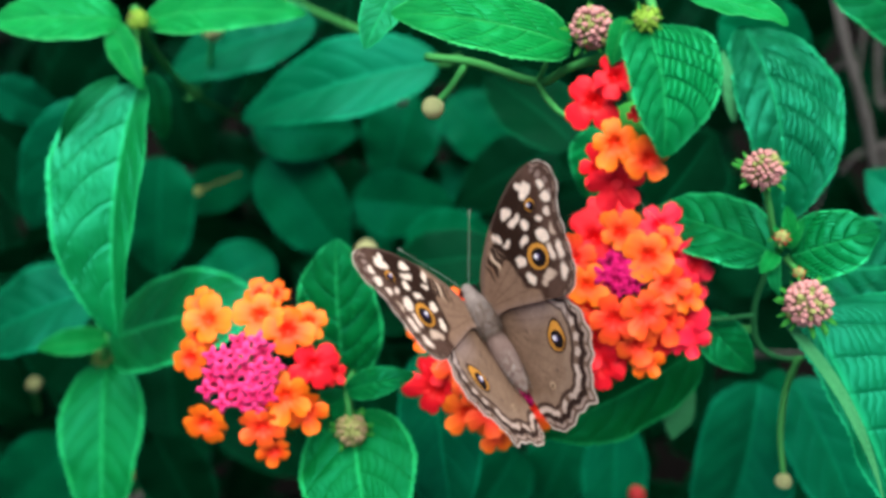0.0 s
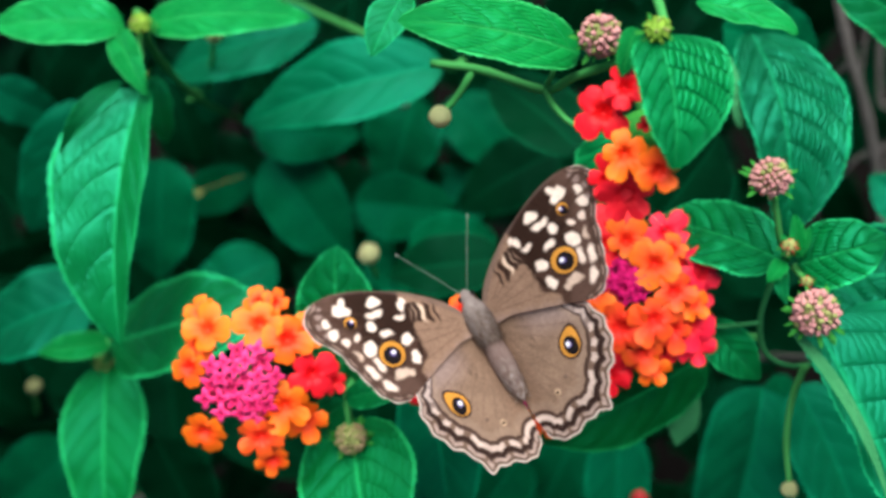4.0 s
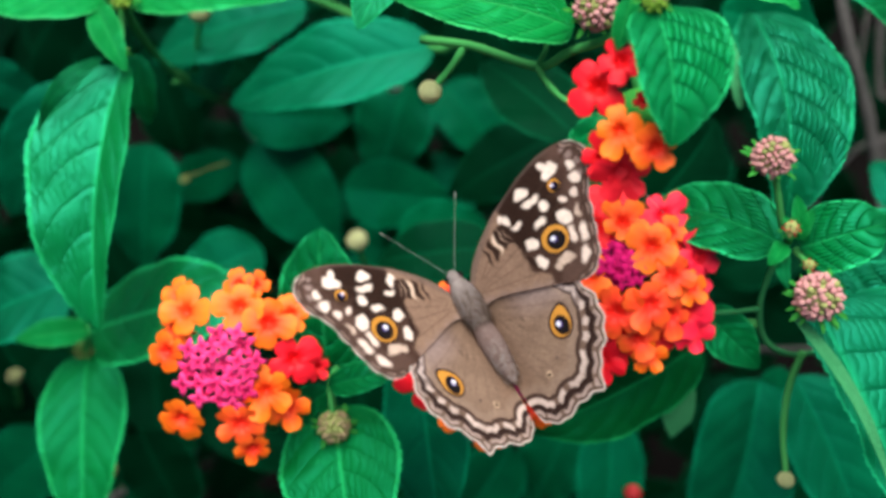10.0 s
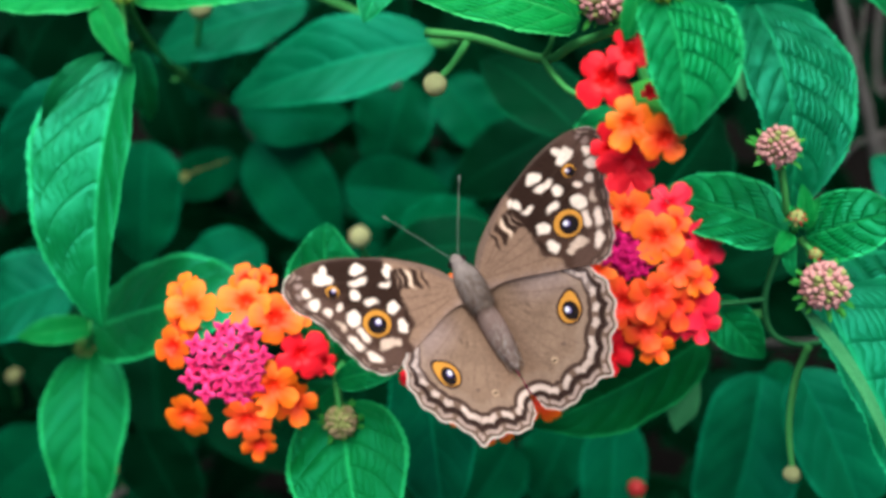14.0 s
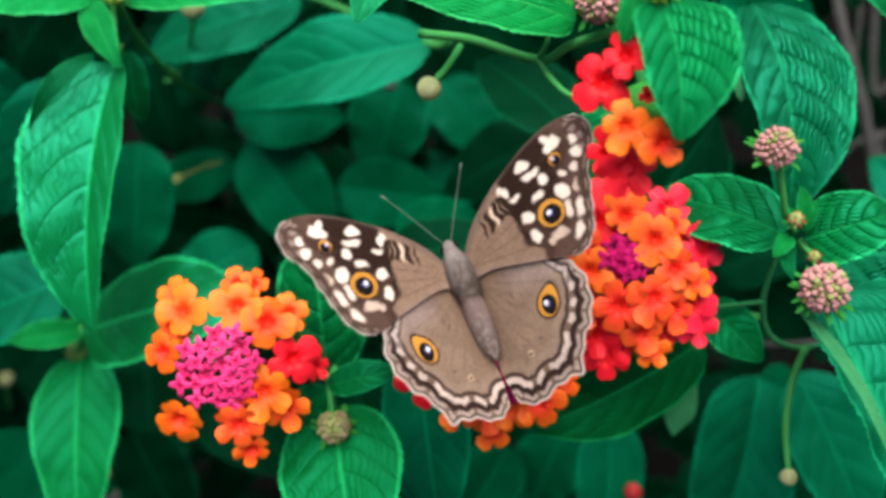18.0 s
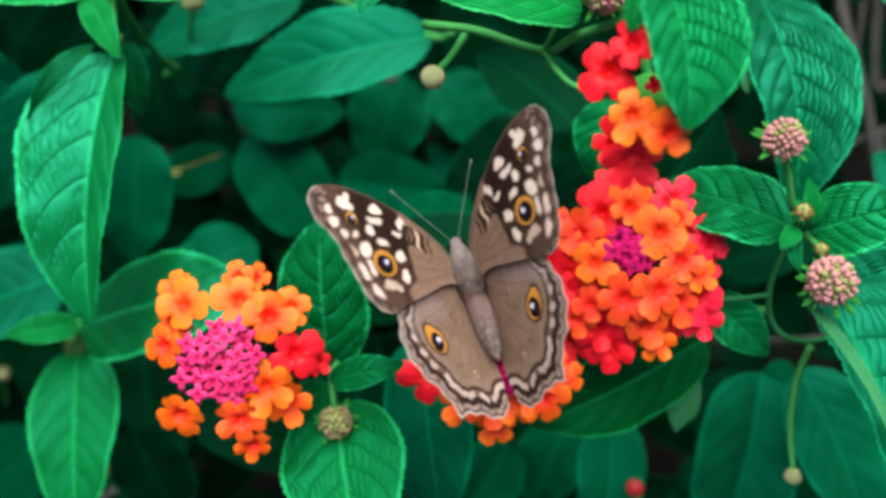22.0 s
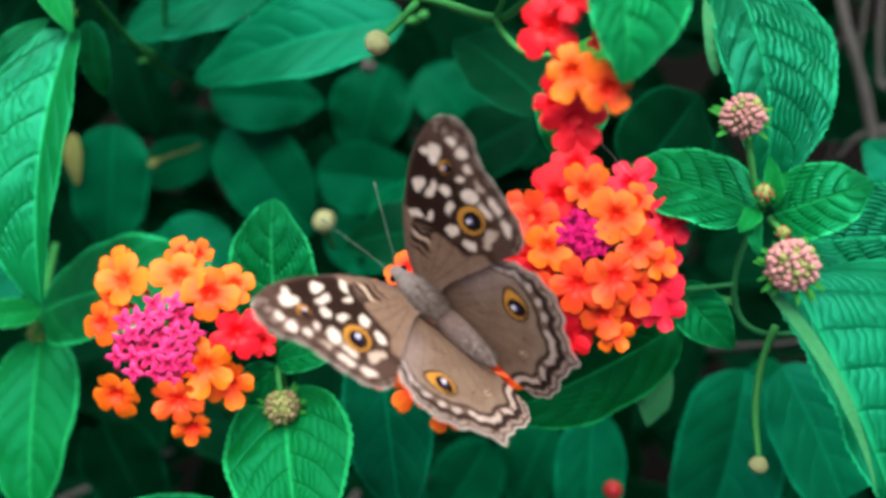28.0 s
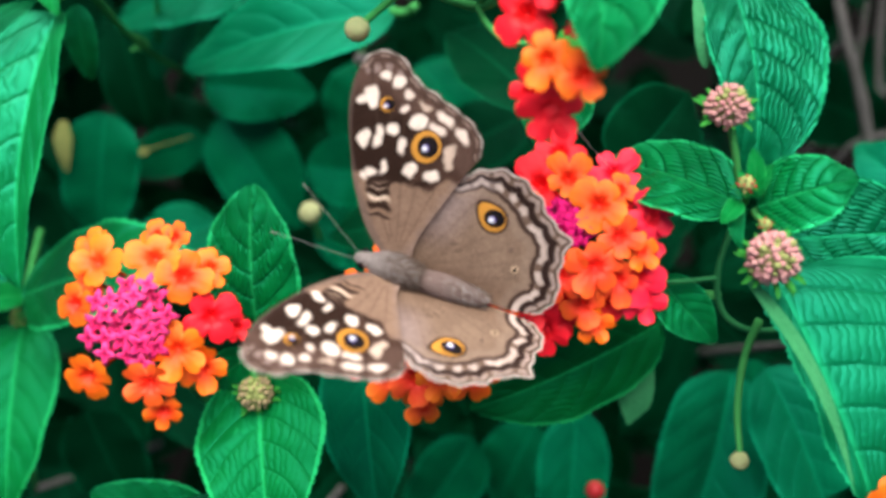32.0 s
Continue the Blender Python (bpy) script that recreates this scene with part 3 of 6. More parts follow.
def fore_colours(a, b, gap, along):
    grain = np.random.RandomState(5).rand(*a.shape)
    col = np.tile(np.array(TAN), (*a.shape, 1)) * (0.88 + 0.24 * grain[..., None])
    wa, wb = ripple(a, b, 0.018)
    # lilac gloss painted into the colour behind the rear vein, smoky veins over the tan base
    vein = wb + 0.30 * wa - 0.06
    col = lay(col, 0.7 * (1 - smooth01(vein, -0.10, 0.06)), (0.245, 0.175, 0.150))
    for slope in (0.62, 0.42, 0.16, -0.05, -0.27):
        col = lay(col, 0.55 * np.exp(-((b - 0.10 - slope * (a - 0.05) - 0.05 * a * a) / 0.012) ** 2) * smooth01(a, 0.15, 0.35), (0.10, 0.062, 0.046))
    # the brown outer half, darkest round the cream blocks
    inner = 1.04 + 0.10 * smooth01(wb, 0.45, 0.25) - 0.06 * smooth01(wb, 0.20, 0.0) + 0.22 * smooth01(-wb, 0.05, 0.22)
    field = smooth01(wa, inner - 0.035, inner + 0.035)
    col = lay(col, field, (0.050, 0.027, 0.020))
    deep = field * smooth01(wb, 0.18, 0.34) * (1 - smooth01(wa, 1.85, 2.05))
    col = lay(col, deep, DARK)
    col = lay(col, spots(a, b, [(1.12, 0.30, 0.06, 0.14, 0.2), (1.14, 0.05, 0.055, 0.15, 0.25), (1.40, 0.30, 0.08, 0.10, 0.4)], 0.03, 0.02), DARK)
    col = lay(col, 0.75 * spots(a, b, [(1.64, 0.14, 0.30, 0.27, 0.0)], 0.06, 0.02), (0.038, 0.021, 0.016))
    col = lay(col, 0.5 * smooth01(gap, 0.42, 0.30) * field, (0.105, 0.064, 0.052))
    # veins of the outer half, and the dark bars across the cell with pale bars between them
    for slope in (0.44, 0.33, 0.225, 0.115, 0.0, -0.125):
        col = lay(col, 0.8 * np.exp(-((b - 0.12 - slope * (a - 0.1)) / 0.015) ** 2) * smooth01(a, 1.5, 1.7), (0.040, 0.023, 0.017))
    bars = ((0.97, 0.60, 0.105, 0.180, 0.28, DARK), (0.86, 0.58, 0.070, 0.175, 0.22, DARK), (0.690, 0.50, 0.052, 0.190, 0.08, DARK), (0.56, 0.47, 0.024, 0.185, 0.10, DARK),
            (0.790, 0.545, 0.032, 0.150, 0.10, (0.66, 0.52, 0.41)), (0.62, 0.47, 0.018, 0.130, 0.08, (0.22, 0.14, 0.095)), (0.915, 0.60, 0.010, 0.125, 0.25, (0.36, 0.26, 0.20)),
            (1.00, 0.58, 0.009, 0.100, 0.45, (0.24, 0.165, 0.125)))
    for x, y, rx, ry, turn, c in bars:
        col = lay(col, 0.97 * spots(a + 0.016 * np.sin(b * 24), b, [(x, y, rx * 1.15, ry * 1.1, turn)], min(0.012, rx * 0.7), 0.008), c)
    col = lay(col, spots(a, b, [(2.04, 1.01, 0.150, 0.105, 0.45), (1.97, 1.13, 0.07, 0.085, 0.2), (1.49, 0.96, 0.130, 0.088, 0.05), (1.58, 0.78, 0.168, 0.062, -0.05),
                                (1.72, 0.635, 0.092, 0.080, 0.2), (1.55, 0.45, 0.126, 0.058, 0.12), (1.92, 0.34, 0.128, 0.122, 0.2), (1.28, 0.26, 0.115, 0.092, 0.05),
                                (1.275, 0.0, 0.080, 0.085, 0.3), (1.31, -0.07, 0.065, 0.075, 0.0), (1.10, 0.74, 0.062, 0.092, 0.2), (1.02, 0.82, 0.045, 0.060, 0.5),
                                (1.21, 0.60, 0.115, 0.047, 0.0), (2.33, 0.73, 0.106, 0.080, 0.28), (2.35, 0.91, 0.066, 0.078, 0.2)]), CREAM)
    col = lay(col, 0.92 * spots(a, b, [(2.215, 0.55, 0.076, 0.066, 0.9), (2.02, 0.57, 0.066, 0.054, 0.2), (2.06, 0.01, 0.150, 0.060, 1.1), (1.92, -0.26, 0.140, 0.066, 0.9),
                                       (1.90, 0.085, 0.135, 0.066, 1.25)]), (0.74, 0.62, 0.55))
    col = lay(col, 0.8 * spots(a, b, [(1.63, -0.17, 0.160, 0.085, 0.0), (2.13, 0.30, 0.100, 0.044, 1.2), (1.50, -0.20, 0.07, 0.06, 0.0)]), (0.58, 0.46, 0.38))
    col = lay(col, 0.45 * spots(a, b, [(2.36, 1.18, 0.065, 0.045, 0.2), (2.41, 1.05, 0.066, 0.045, 0.0), (2.47, 0.93, 0.05, 0.05, 0.0), (2.45, 0.76, 0.045, 0.05, 0.0)]), (0.46, 0.36, 0.34))
    # margin: brown band, dark line, white fringe broken at the veins
    beat = 0.5 + 0.5 * np.cos(2 * np.pi * along)
    col = lay(col, 0.8 * stripe(gap, 0.085, 0.115), (0.042, 0.025, 0.019))
    col = lay(col, 0.7 * stripe(gap, 0.055, 0.085) * smooth01(beat, 0.15, 0.5), (0.30, 0.22, 0.19))
    col = lay(col, 0.85 * stripe(gap, 0.022, 0.05), (0.050, 0.030, 0.024))
    col = lay(col, (1 - smooth01(gap, 0.014, 0.022)) * (0.35 + 0.65 * smooth01(beat, 0.1, 0.45)), WHITE)
    # greyish leading edge
    lead = b - (0.20 + 1.04 * a - 0.235 * a * a)
    col = lay(col, 0.65 * smooth01(lead, -0.13, -0.05) * (1 - smooth01(a, 1.9, 2.3)), (0.125, 0.090, 0.078))
    return col


def hind_colours(a, b, gap, along):
    grain = np.random.RandomState(6).rand(*a.shape)
    col = np.tile(np.array((0.210, 0.146, 0.106)), (*a.shape, 1)) * (0.86 + 0.28 * grain[..., None])
    cloud = 0.5 + 0.5 * np.sin(a * 5.1 + 1.7 * np.sin(b * 4.3)) * np.cos(b * 6.2 + 1.3 * np.sin(a * 3.7))
    col = lay(col, 0.45 * cloud, (0.128, 0.086, 0.064))
    # a lilac-grey gloss of scales, painted as colour on the upper part, a brown shade along the body
    col = lay(col, 0.8 * smooth01(b + 0.25 * a, -0.62, -0.15) * smooth01(a, 0.25, 0.7), (0.235, 0.180, 0.172))
    col = lay(col, 0.55 * (1 - smooth01(a, 0.0, 0.35)), (0.130, 0.080, 0.055))
    ang = np.arctan2(b + 0.05, a + 0.05)
    for w in (-0.62, -0.80, -0.98, -1.15, -1.32, -1.47):
        col = lay(col, 0.42 * np.exp(-((ang - w - 0.10 * np.hypot(a, b)) * np.hypot(a, b) / 0.013) ** 2) * smooth01(np.hypot(a, b), 0.3, 0.6), (0.115, 0.078, 0.060))
    hair = np.random.RandomState(9).rand(400)
    streak = np.interp((ang + 2.0) * 70, np.arange(400), hair) * (1 - smooth01(np.hypot(a, b), 0.7, 1.3)) * (1 - smooth01(a, 0.5, 0.9))
    col = lay(col, 0.62 * streak, (0.105, 0.066, 0.046))
    col = lay(col, 0.85 * spots(a, b, [(0.50, -0.60, 0.017, 0.066, 0.5), (0.44, -0.69, 0.017, 0.060, 0.8)], 0.010, 0.006), (0.070, 0.046, 0.036))
    # wavy margin lines: inner line, pale blocks, dark line, mauve blocks, dark line, white fringe
    wave = np.cos(2 * np.pi * along)
    taper = 0.52 + 0.48 * smooth01(-b, 0.55, 1.15)
    d = gap / taper
    d_in = d + 0.020 * wave
    cut = smooth01(0.5 + 0.5 * np.cos(2 * np.pi * (along + 0.5)), 0.985, 0.94)
    col = lay(col, 0.45 * stripe(d_in, 0.36, 0.50, 0.05), (0.25, 0.185, 0.145))
    for lo, hi, c, s, broken in ((0.312, 0.378, (0.036, 0.020, 0.016), 0.95, False), (0.222, 0.310, (0.52, 0.43, 0.39), 0.95, True), (0.122, 0.220, (0.024, 0.013, 0.011), 1.0, False),
                                 (0.066, 0.124, (0.34, 0.265, 0.24), 0.95, True), (0.036, 0.064, (0.042, 0.026, 0.021), 0.92, False)):
        x = d_in if lo > 0.1 else d + 0.008 * wave
        band = stripe(x, lo, hi)
        if broken:
            col = lay(col, band * 0.85, (0.115, 0.076, 0.060))
            band = band * cut * (0.80 + 0.20 * np.sin(along * 5.3 + lo * 40) ** 2)
        col = lay(col, band * s, c)
    col = lay(col, 0.5 * stripe(d_in, 0.20, 0.34) * (1 - smooth01(-b, 0.7, 1.0)), (0.33, 0.28, 0.28))
    col = lay(col, 1 - smooth01(gap, 0.018, 0.028), WHITE)
    return col


def wing_material(name):
    m, n, l, b = nodes_of(name)
    at = n.new("ShaderNodeAttribute")
    at.attribute_name = "scales"
    fine = noise_tex(n, l, 2200.0, 3.0, 0.7)
    broad = noise_tex(n, l, 420.0, 4.0, 0.65)
    col = mix(n, l, 0.80, at.outputs["Color"], mix(n, l, fine, (0.45, 0.44, 0.44), (1.52, 1.48, 1.44)), "MULTIPLY")
    col = mix(n, l, 0.60, col, mix(n, l, broad, (0.62, 0.60, 0.58), (1.38, 1.36, 1.36)), "MULTIPLY")
    l.new(col, b.inputs["Base Color"])
    b.inputs["Roughness"].default_value = 0.70
    b.inputs["Specular IOR Level"].default_value = 0.07
    bump(n, l, b, fine, 0.55, 0.0003)
    return m


WING = wing_material("wing_scales")
UNDER = plain_material("buff_wing_underside", (0.34, 0.27, 0.25), (0.80, 0.73, 0.70), 0.75, 420)
ABDOMEN = plain_material("mauve_brown_fur", (0.085, 0.056, 0.050), (0.27, 0.195, 0.180), 0.85, 420, 1.0, 0.0006)
FUR = plain_material("grey_brown_fur", (0.105, 0.088, 0.082), (0.32, 0.275, 0.265), 0.85, 420, 1.0, 0.0006)
BROWN_FUR = plain_material("brown_hair", (0.05, 0.032, 0.024), (0.17, 0.115, 0.085), 0.8, 1500)
PALE_FUR = plain_material("grey_hair", (0.15, 0.128, 0.120), (0.46, 0.405, 0.39), 0.8, 1500)
LEG = plain_material("pale_buff_leg", (0.42, 0.26, 0.16), (0.66, 0.46, 0.32), 0.7, 800)
FEELER = plain_material("pale_feeler", (0.08, 0.10, 0.085), (0.22, 0.27, 0.24), 0.6, 800)
RING = plain_material("ochre_ring", (0.40, 0.17, 0.020), (0.56, 0.26, 0.048), 0.7, 900)
BLACK = plain_material("black_scales", (0.005, 0.004, 0.005), (0.012, 0.009, 0.010), 0.75, 900)
PUPIL = plain_material("white_scales", (0.62, 0.62, 0.75), (0.85, 0.85, 0.92), 0.6, 900)
VIOLET = plain_material("violet_scales", (0.05, 0.040, 0.12), (0.12, 0.09, 0.27), 0.6, 900)
EYE_RIM = plain_material("blackish_brown_scales", (0.022, 0.012, 0.008), (0.05, 0.03, 0.022), 0.7, 900)
SMUDGE = plain_material("brown_scales", (0.10, 0.066, 0.05), (0.15, 0.10, 0.08), 0.7, 900)
FAINT_RING = plain_material("tan_scales", (0.34, 0.24, 0.16), (0.40, 0.28, 0.19), 0.7, 900)


def camber(a, b):
    """How a wing bows out of its plane."""
    return 0.05 * np.sin(np.clip(a, 0, 2.6) / 2.6 * math.pi) - 0.02 * (a / 2.5) ** 2 + 0.02 * np.sin(b * 2.2)


def wing_mesh(outline, centre, margin, scallop, pitch, start, colours, side, lift, tuck):
    rings = 90
    a, b, gap, along = wing_grid(outline, centre, rings, margin, scallop, pitch, start)
    col = colours(a, b, gap, along)
    m = a.shape[1]
    z = camber(a, b) + lift - tuck * smooth01(b, -0.78, -0.32)
    verts = [(side * centre[0], centre[1], float(camber(np.array(centre[0]), np.array(centre[1]))) + lift)]
    verts += list(zip((side * a).ravel().tolist(), b.ravel().tolist(), z.ravel().tolist()))
    flip = side > 0
    faces = []
    for i in range(m):
        j = (i + 1) % m
        faces.append((0, 1 + j, 1 + i) if flip else (0, 1 + i, 1 + j))
    for r in range(rings - 1):
        for i in range(m):
            j = (i + 1) % m
            f = (1 + r * m + i, 1 + r * m + j, 1 + (r + 1) * m + j, 1 + (r + 1) * m + i)
            faces.append(f if flip else f[::-1])
    me = mesh_from("wing", verts, faces)
    layer = me.color_attributes.new("scales", "FLOAT_COLOR", "POINT")
    rgba = np.ones((len(verts), 4), dtype=np.float32)
    rgba[1:, :3] = np.clip(col.reshape(-1, 3), 0.004, 0.95)
    rgba[0, :3] = rgba[1, :3]
    layer.data.foreach_set("color", rgba.ravel())
    under = [(x, y, z - 0.009) for x, y, z in verts]
    return me, mesh_from("underside", under, [f[::-1] for f in faces])


def disc(cx, cy, rx, ry, z, side, turn=0.0, point=0.0):
    """A thin oval patch of scales; point draws out its outer end."""
    n, verts, faces = 28, [], []
    c, s = math.cos(turn), math.sin(turn)
    for ring, drop in ((0.0, 0.0), (0.8, 0.0), (1.0, -0.004)):
        for i in range(n):
            t = 2 * math.pi * i / n
            u, v = rx * ring * math.cos(t), ry * ring * math.sin(t) * (1 + point * max(0, math.sin(t)) ** 3)
            a, b = cx + u * c - v * s, cy + u * s + v * c
            verts.append((side * a, b, z + float(camber(np.array(a), np.array(b))) + drop))
    for r in (0, 1):
        for i in range(n):
            j = (i + 1) % n
            f = (r * n + i, r * n + j, (r + 1) * n + j, (r + 1) * n + i)
            faces.append(f if side < 0 else f[::-1])
    return mesh_from("eyespot", verts, faces)


def eyespot(wing, cx, cy, lift, side, rim, ring, eye, sheen, pupil, point=0.0, turn=0.0):
    """Rings of scales: each given as half width and half height; the pupil sits towards the body."""
    part("eyespot_rim", disc(cx, cy, *rim, lift + 0.005, side, turn, point), EYE_RIM, wing, "thin blackish rim")
    part("eyespot_ring", disc(cx, cy, *ring, lift + 0.009, side, turn, point), RING, wing, "ochre eyespot ring")
    part("eyespot_disc", disc(cx + 0.01, cy - 0.02, *eye, lift + 0.013, side), BLACK, wing, "black eyespot centre")
    part("eyespot_sheen", disc(cx - 0.015, cy + 0.005, *sheen, lift + 0.017, side), VIOLET, wing, "violet eyespot sheen")
    part("eyespot_pupil", disc(cx - 0.025, cy + 0.015, *pupil, lift + 0.021, side), PUPIL, wing, "white eyespot pupil")


def lathe_body(profile, squash, seed, bumps):
    """A furry body segment: rings (y, radius) along the body."""
    rng = random.Random(seed)
    line = catmull([(y, r, 0) for y, r in profile], 6)
    verts, faces, sides = [], [], 20
    for p in line:
        for k in range(sides):
            a = 2 * math.pi * k / sides
            r = max(0.004, p.y) * (1 + bumps * rng.uniform(-1, 1))
            verts.append((r * math.cos(a), p.x, r * math.sin(a) * squash + 0.14))
    for i in range(len(line) - 1):
        for k in range(sides):
            j = (k + 1) % sides
            faces.append((i * sides + k, i * sides + j, (i + 1) * sides + j, (i + 1) * sides + k))
    faces += [tuple(range(sides)), tuple(range(len(verts) - 1, len(verts) - sides - 1, -1))]
    return mesh_from("body", verts, faces)


HINGE_X, HINGE_Z = 0.12, 0.12


def build_butterfly():
    fly = thing("butterfly", (0, 0, 0), "brown butterfly with cream spots and ochre eyespots perched on orange flowers", "butterfly")
    part("thorax", lathe_body([(0.38, 0.13), (0.24, 0.20), (0.05, 0.225), (-0.14, 0.20), (-0.30, 0.11)], 0.95, 1, 0.05), FUR, fly, "grey-brown furry thorax")
    part("abdomen", lathe_body([(-0.22, 0.10), (-0.40, 0.160), (-0.68, 0.182), (-0.98, 0.150), (-1.24, 0.07), (-1.35, 0.012)], 0.85, 2, 0.03), ABDOMEN, fly, "slender brown abdomen")
    part("head", lathe_body([(0.62, 0.02), (0.57, 0.075), (0.47, 0.120), (0.36, 0.10)], 0.9, 3, 0.06), FUR, fly, "small furry head")
    feelers = []
    for s in (-1, 1):
        part("eye", ball_mesh("eye", 0.055, 1.1, 1, 0.0, 12), BLACK, fly, "dark compound eye", Matrix.Translation((s * 0.098 * CM, 0.49 * CM, 0.16 * CM)))
        v, f = tube([(s * 0.05, 0.56, 0.18), (s * 0.33, 1.05, 0.28), (s * 0.62, 1.54, 0.38)], 0.0050, 0.0044, 6, 8)
        ant = part("antenna", mesh_from("antenna", v, f), FEELER, fly, "thin straight antenna")
        feelers.append(ant)
        v, f = tube([(s * 0.595, 1.50, 0.372), (s * 0.62, 1.54, 0.38), (s * 0.645, 1.585, 0.388)], 0.007, 0.015, 8, 4)
        part("antenna_club", mesh_from("club", v, f), FEELER, ant, "pale club tip")
        for y0, knee, foot in ((0.15, (0.30, 0.30, -0.15), (0.46, 0.45, -0.5)), (0.0, (0.27, 0.16, -0.61), (1.01, -0.12, -0.90)), (-0.15, (0.08, -0.27, -0.52), (0.68, -0.46, -0.70))):
            v, f = tube([(s * 0.12, y0, 0.05), (s * knee[0], knee[1], knee[2]), (s * (knee[0] + foot[0]) * 0.52, (knee[1] + foot[1]) / 2, (knee[2] + foot[2]) / 2 + 0.02), (s * foot[0], foot[1], foot[2])], 0.016, 0.010, 6, 5)
            part("leg", mesh_from("leg", v, f), LEG, fly)
    rng = random.Random(4)
    for name, mat, y0, y1, r, count, long in (("thorax_fur", PALE_FUR, -0.28, 0.42, 0.212, 1300, 0.15), ("brown_fur", BROWN_FUR, -0.32, 0.36, 0.215, 1000, 0.18),
                                              ("abdomen_fur", PALE_FUR, -1.28, -0.26, 0.158, 700, 0.09), ("abdomen_bands", BROWN_FUR, -1.30, -0.26, 0.162, 620, 0.09)):
        verts, faces = [], []
        for _ in range(count):
            y, a = rng.uniform(y0, y1), rng.uniform(-0.3, math.pi + 0.3)
            t = (y - y0) / (y1 - y0)
            if name == "abdomen_bands" and math.sin(y * 42) < 0.2 and 0.5 < a < 2.6:
                continue
            rr = r * math.sin(math.pi * (0.12 + 0.76 * t)) ** 0.6
            p = Vector((rr * math.cos(a), y, rr * math.sin(a) * 0.95 + 0.14))
            d = Vector((math.cos(a) + rng.uniform(-0.4, 0.4), rng.uniform(-2.2, -0.7), math.sin(a) * 0.8 + rng.uniform(-0.2, 0.3))).normalized() * rng.uniform(0.4, 1.0) * long
            w = Vector((-math.sin(a), 0, math.cos(a))) * 0.005
            o = len(verts)
            verts += [p - w, p + w, p + d]
            faces.append((o, o + 1, o + 2))
        part(name, mesh_from(name, verts, faces, None, False), mat, fly, "fine grey hairs" if mat is PALE_FUR else "fine dark brown hairs")
    wings = []
    for s in (-1, 1):
        for kind, outline, centre, margin, scallop, pitch, start, paint, lift, tuck in (("hindwing", HIND, (0.80, -0.95), (3.5, 19.0), 0.020, 0.33, 11, hind_colours, 0.0, 0.045),
                                                                                ("forewing", FORE, (1.40, 0.40), (9.5, 20.5), 0.010, 0.29, 11, fore_colours, 0.020, 0.0)):
            top, under = wing_mesh(outline, centre, margin, scallop, pitch, start, paint, s, lift, tuck)
            w = part(kind, top, WING, fly, "brown forewing with cream spots and two eyespots" if kind == "forewing" else "grey-brown hindwing with wavy pale margin")
            part("underside", under, UNDER, w, "pale buff wing underside")
            if kind == "forewing":
                eyespot(w, 1.64, 0.145, lift, s, (0.235, 0.215), (0.214, 0.192), (0.148, 0.138), (0.056, 0.050), (0.038, 0.034))
                eyespot(w, 2.005, 0.795, lift, s, (0.112, 0.112), (0.096, 0.094), (0.074, 0.072), (0.036, 0.034), (0.024, 0.022))
            else:
                eyespot(w, 1.015, -0.98, 0.0, s, (0.200, 0.222), (0.166, 0.188), (0.122, 0.146), (0.050, 0.054), (0.036, 0.038), 0.42, -0.56)
                part("eyespot_dot", disc(0.445, -1.485, 0.070, 0.070, 0.005, s), SMUDGE, w, "faint dark ring")
                part("eyespot_dot", disc(0.445, -1.485, 0.058, 0.058, 0.009, s), FAINT_RING, w, "tan ring")
                part("eyespot_dot", disc(0.445, -1.485, 0.030, 0.022, 0.013, s), BLACK, w, "tiny dark centre")
                part("eyespot_dot", disc(0.69, -1.345, 0.038, 0.030, 0.005, s), SMUDGE, w, "small brown smudge")
            wings.append(w)
    return fly, wings, feelers


# ---- ground and depth of the thicket ----
def build_ground():
    bm = bmesh.new()
    bmesh.ops.create_grid(bm, x_segments=60, y_segments=60, size=1.5)
    for v in bm.verts:
        v.co.z = 0.03 * noise.noise(v.co * 3.0) + 0.012 * noise.noise(v.co * 14)
        r = max(abs(v.co.x), abs(v.co.y))
        if r > 1.49:
            v.co.x *= 2000
            v.co.y *= 2000
            v.co.z = 0.0
    me = bpy.data.meshes.new("ground")
    bm.to_mesh(me)
    bm.free()
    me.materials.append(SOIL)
    tagged(new("ground", me), "bare soil and leaf litter under the shrub, coloured near black for shade", "ground", "", "structure")


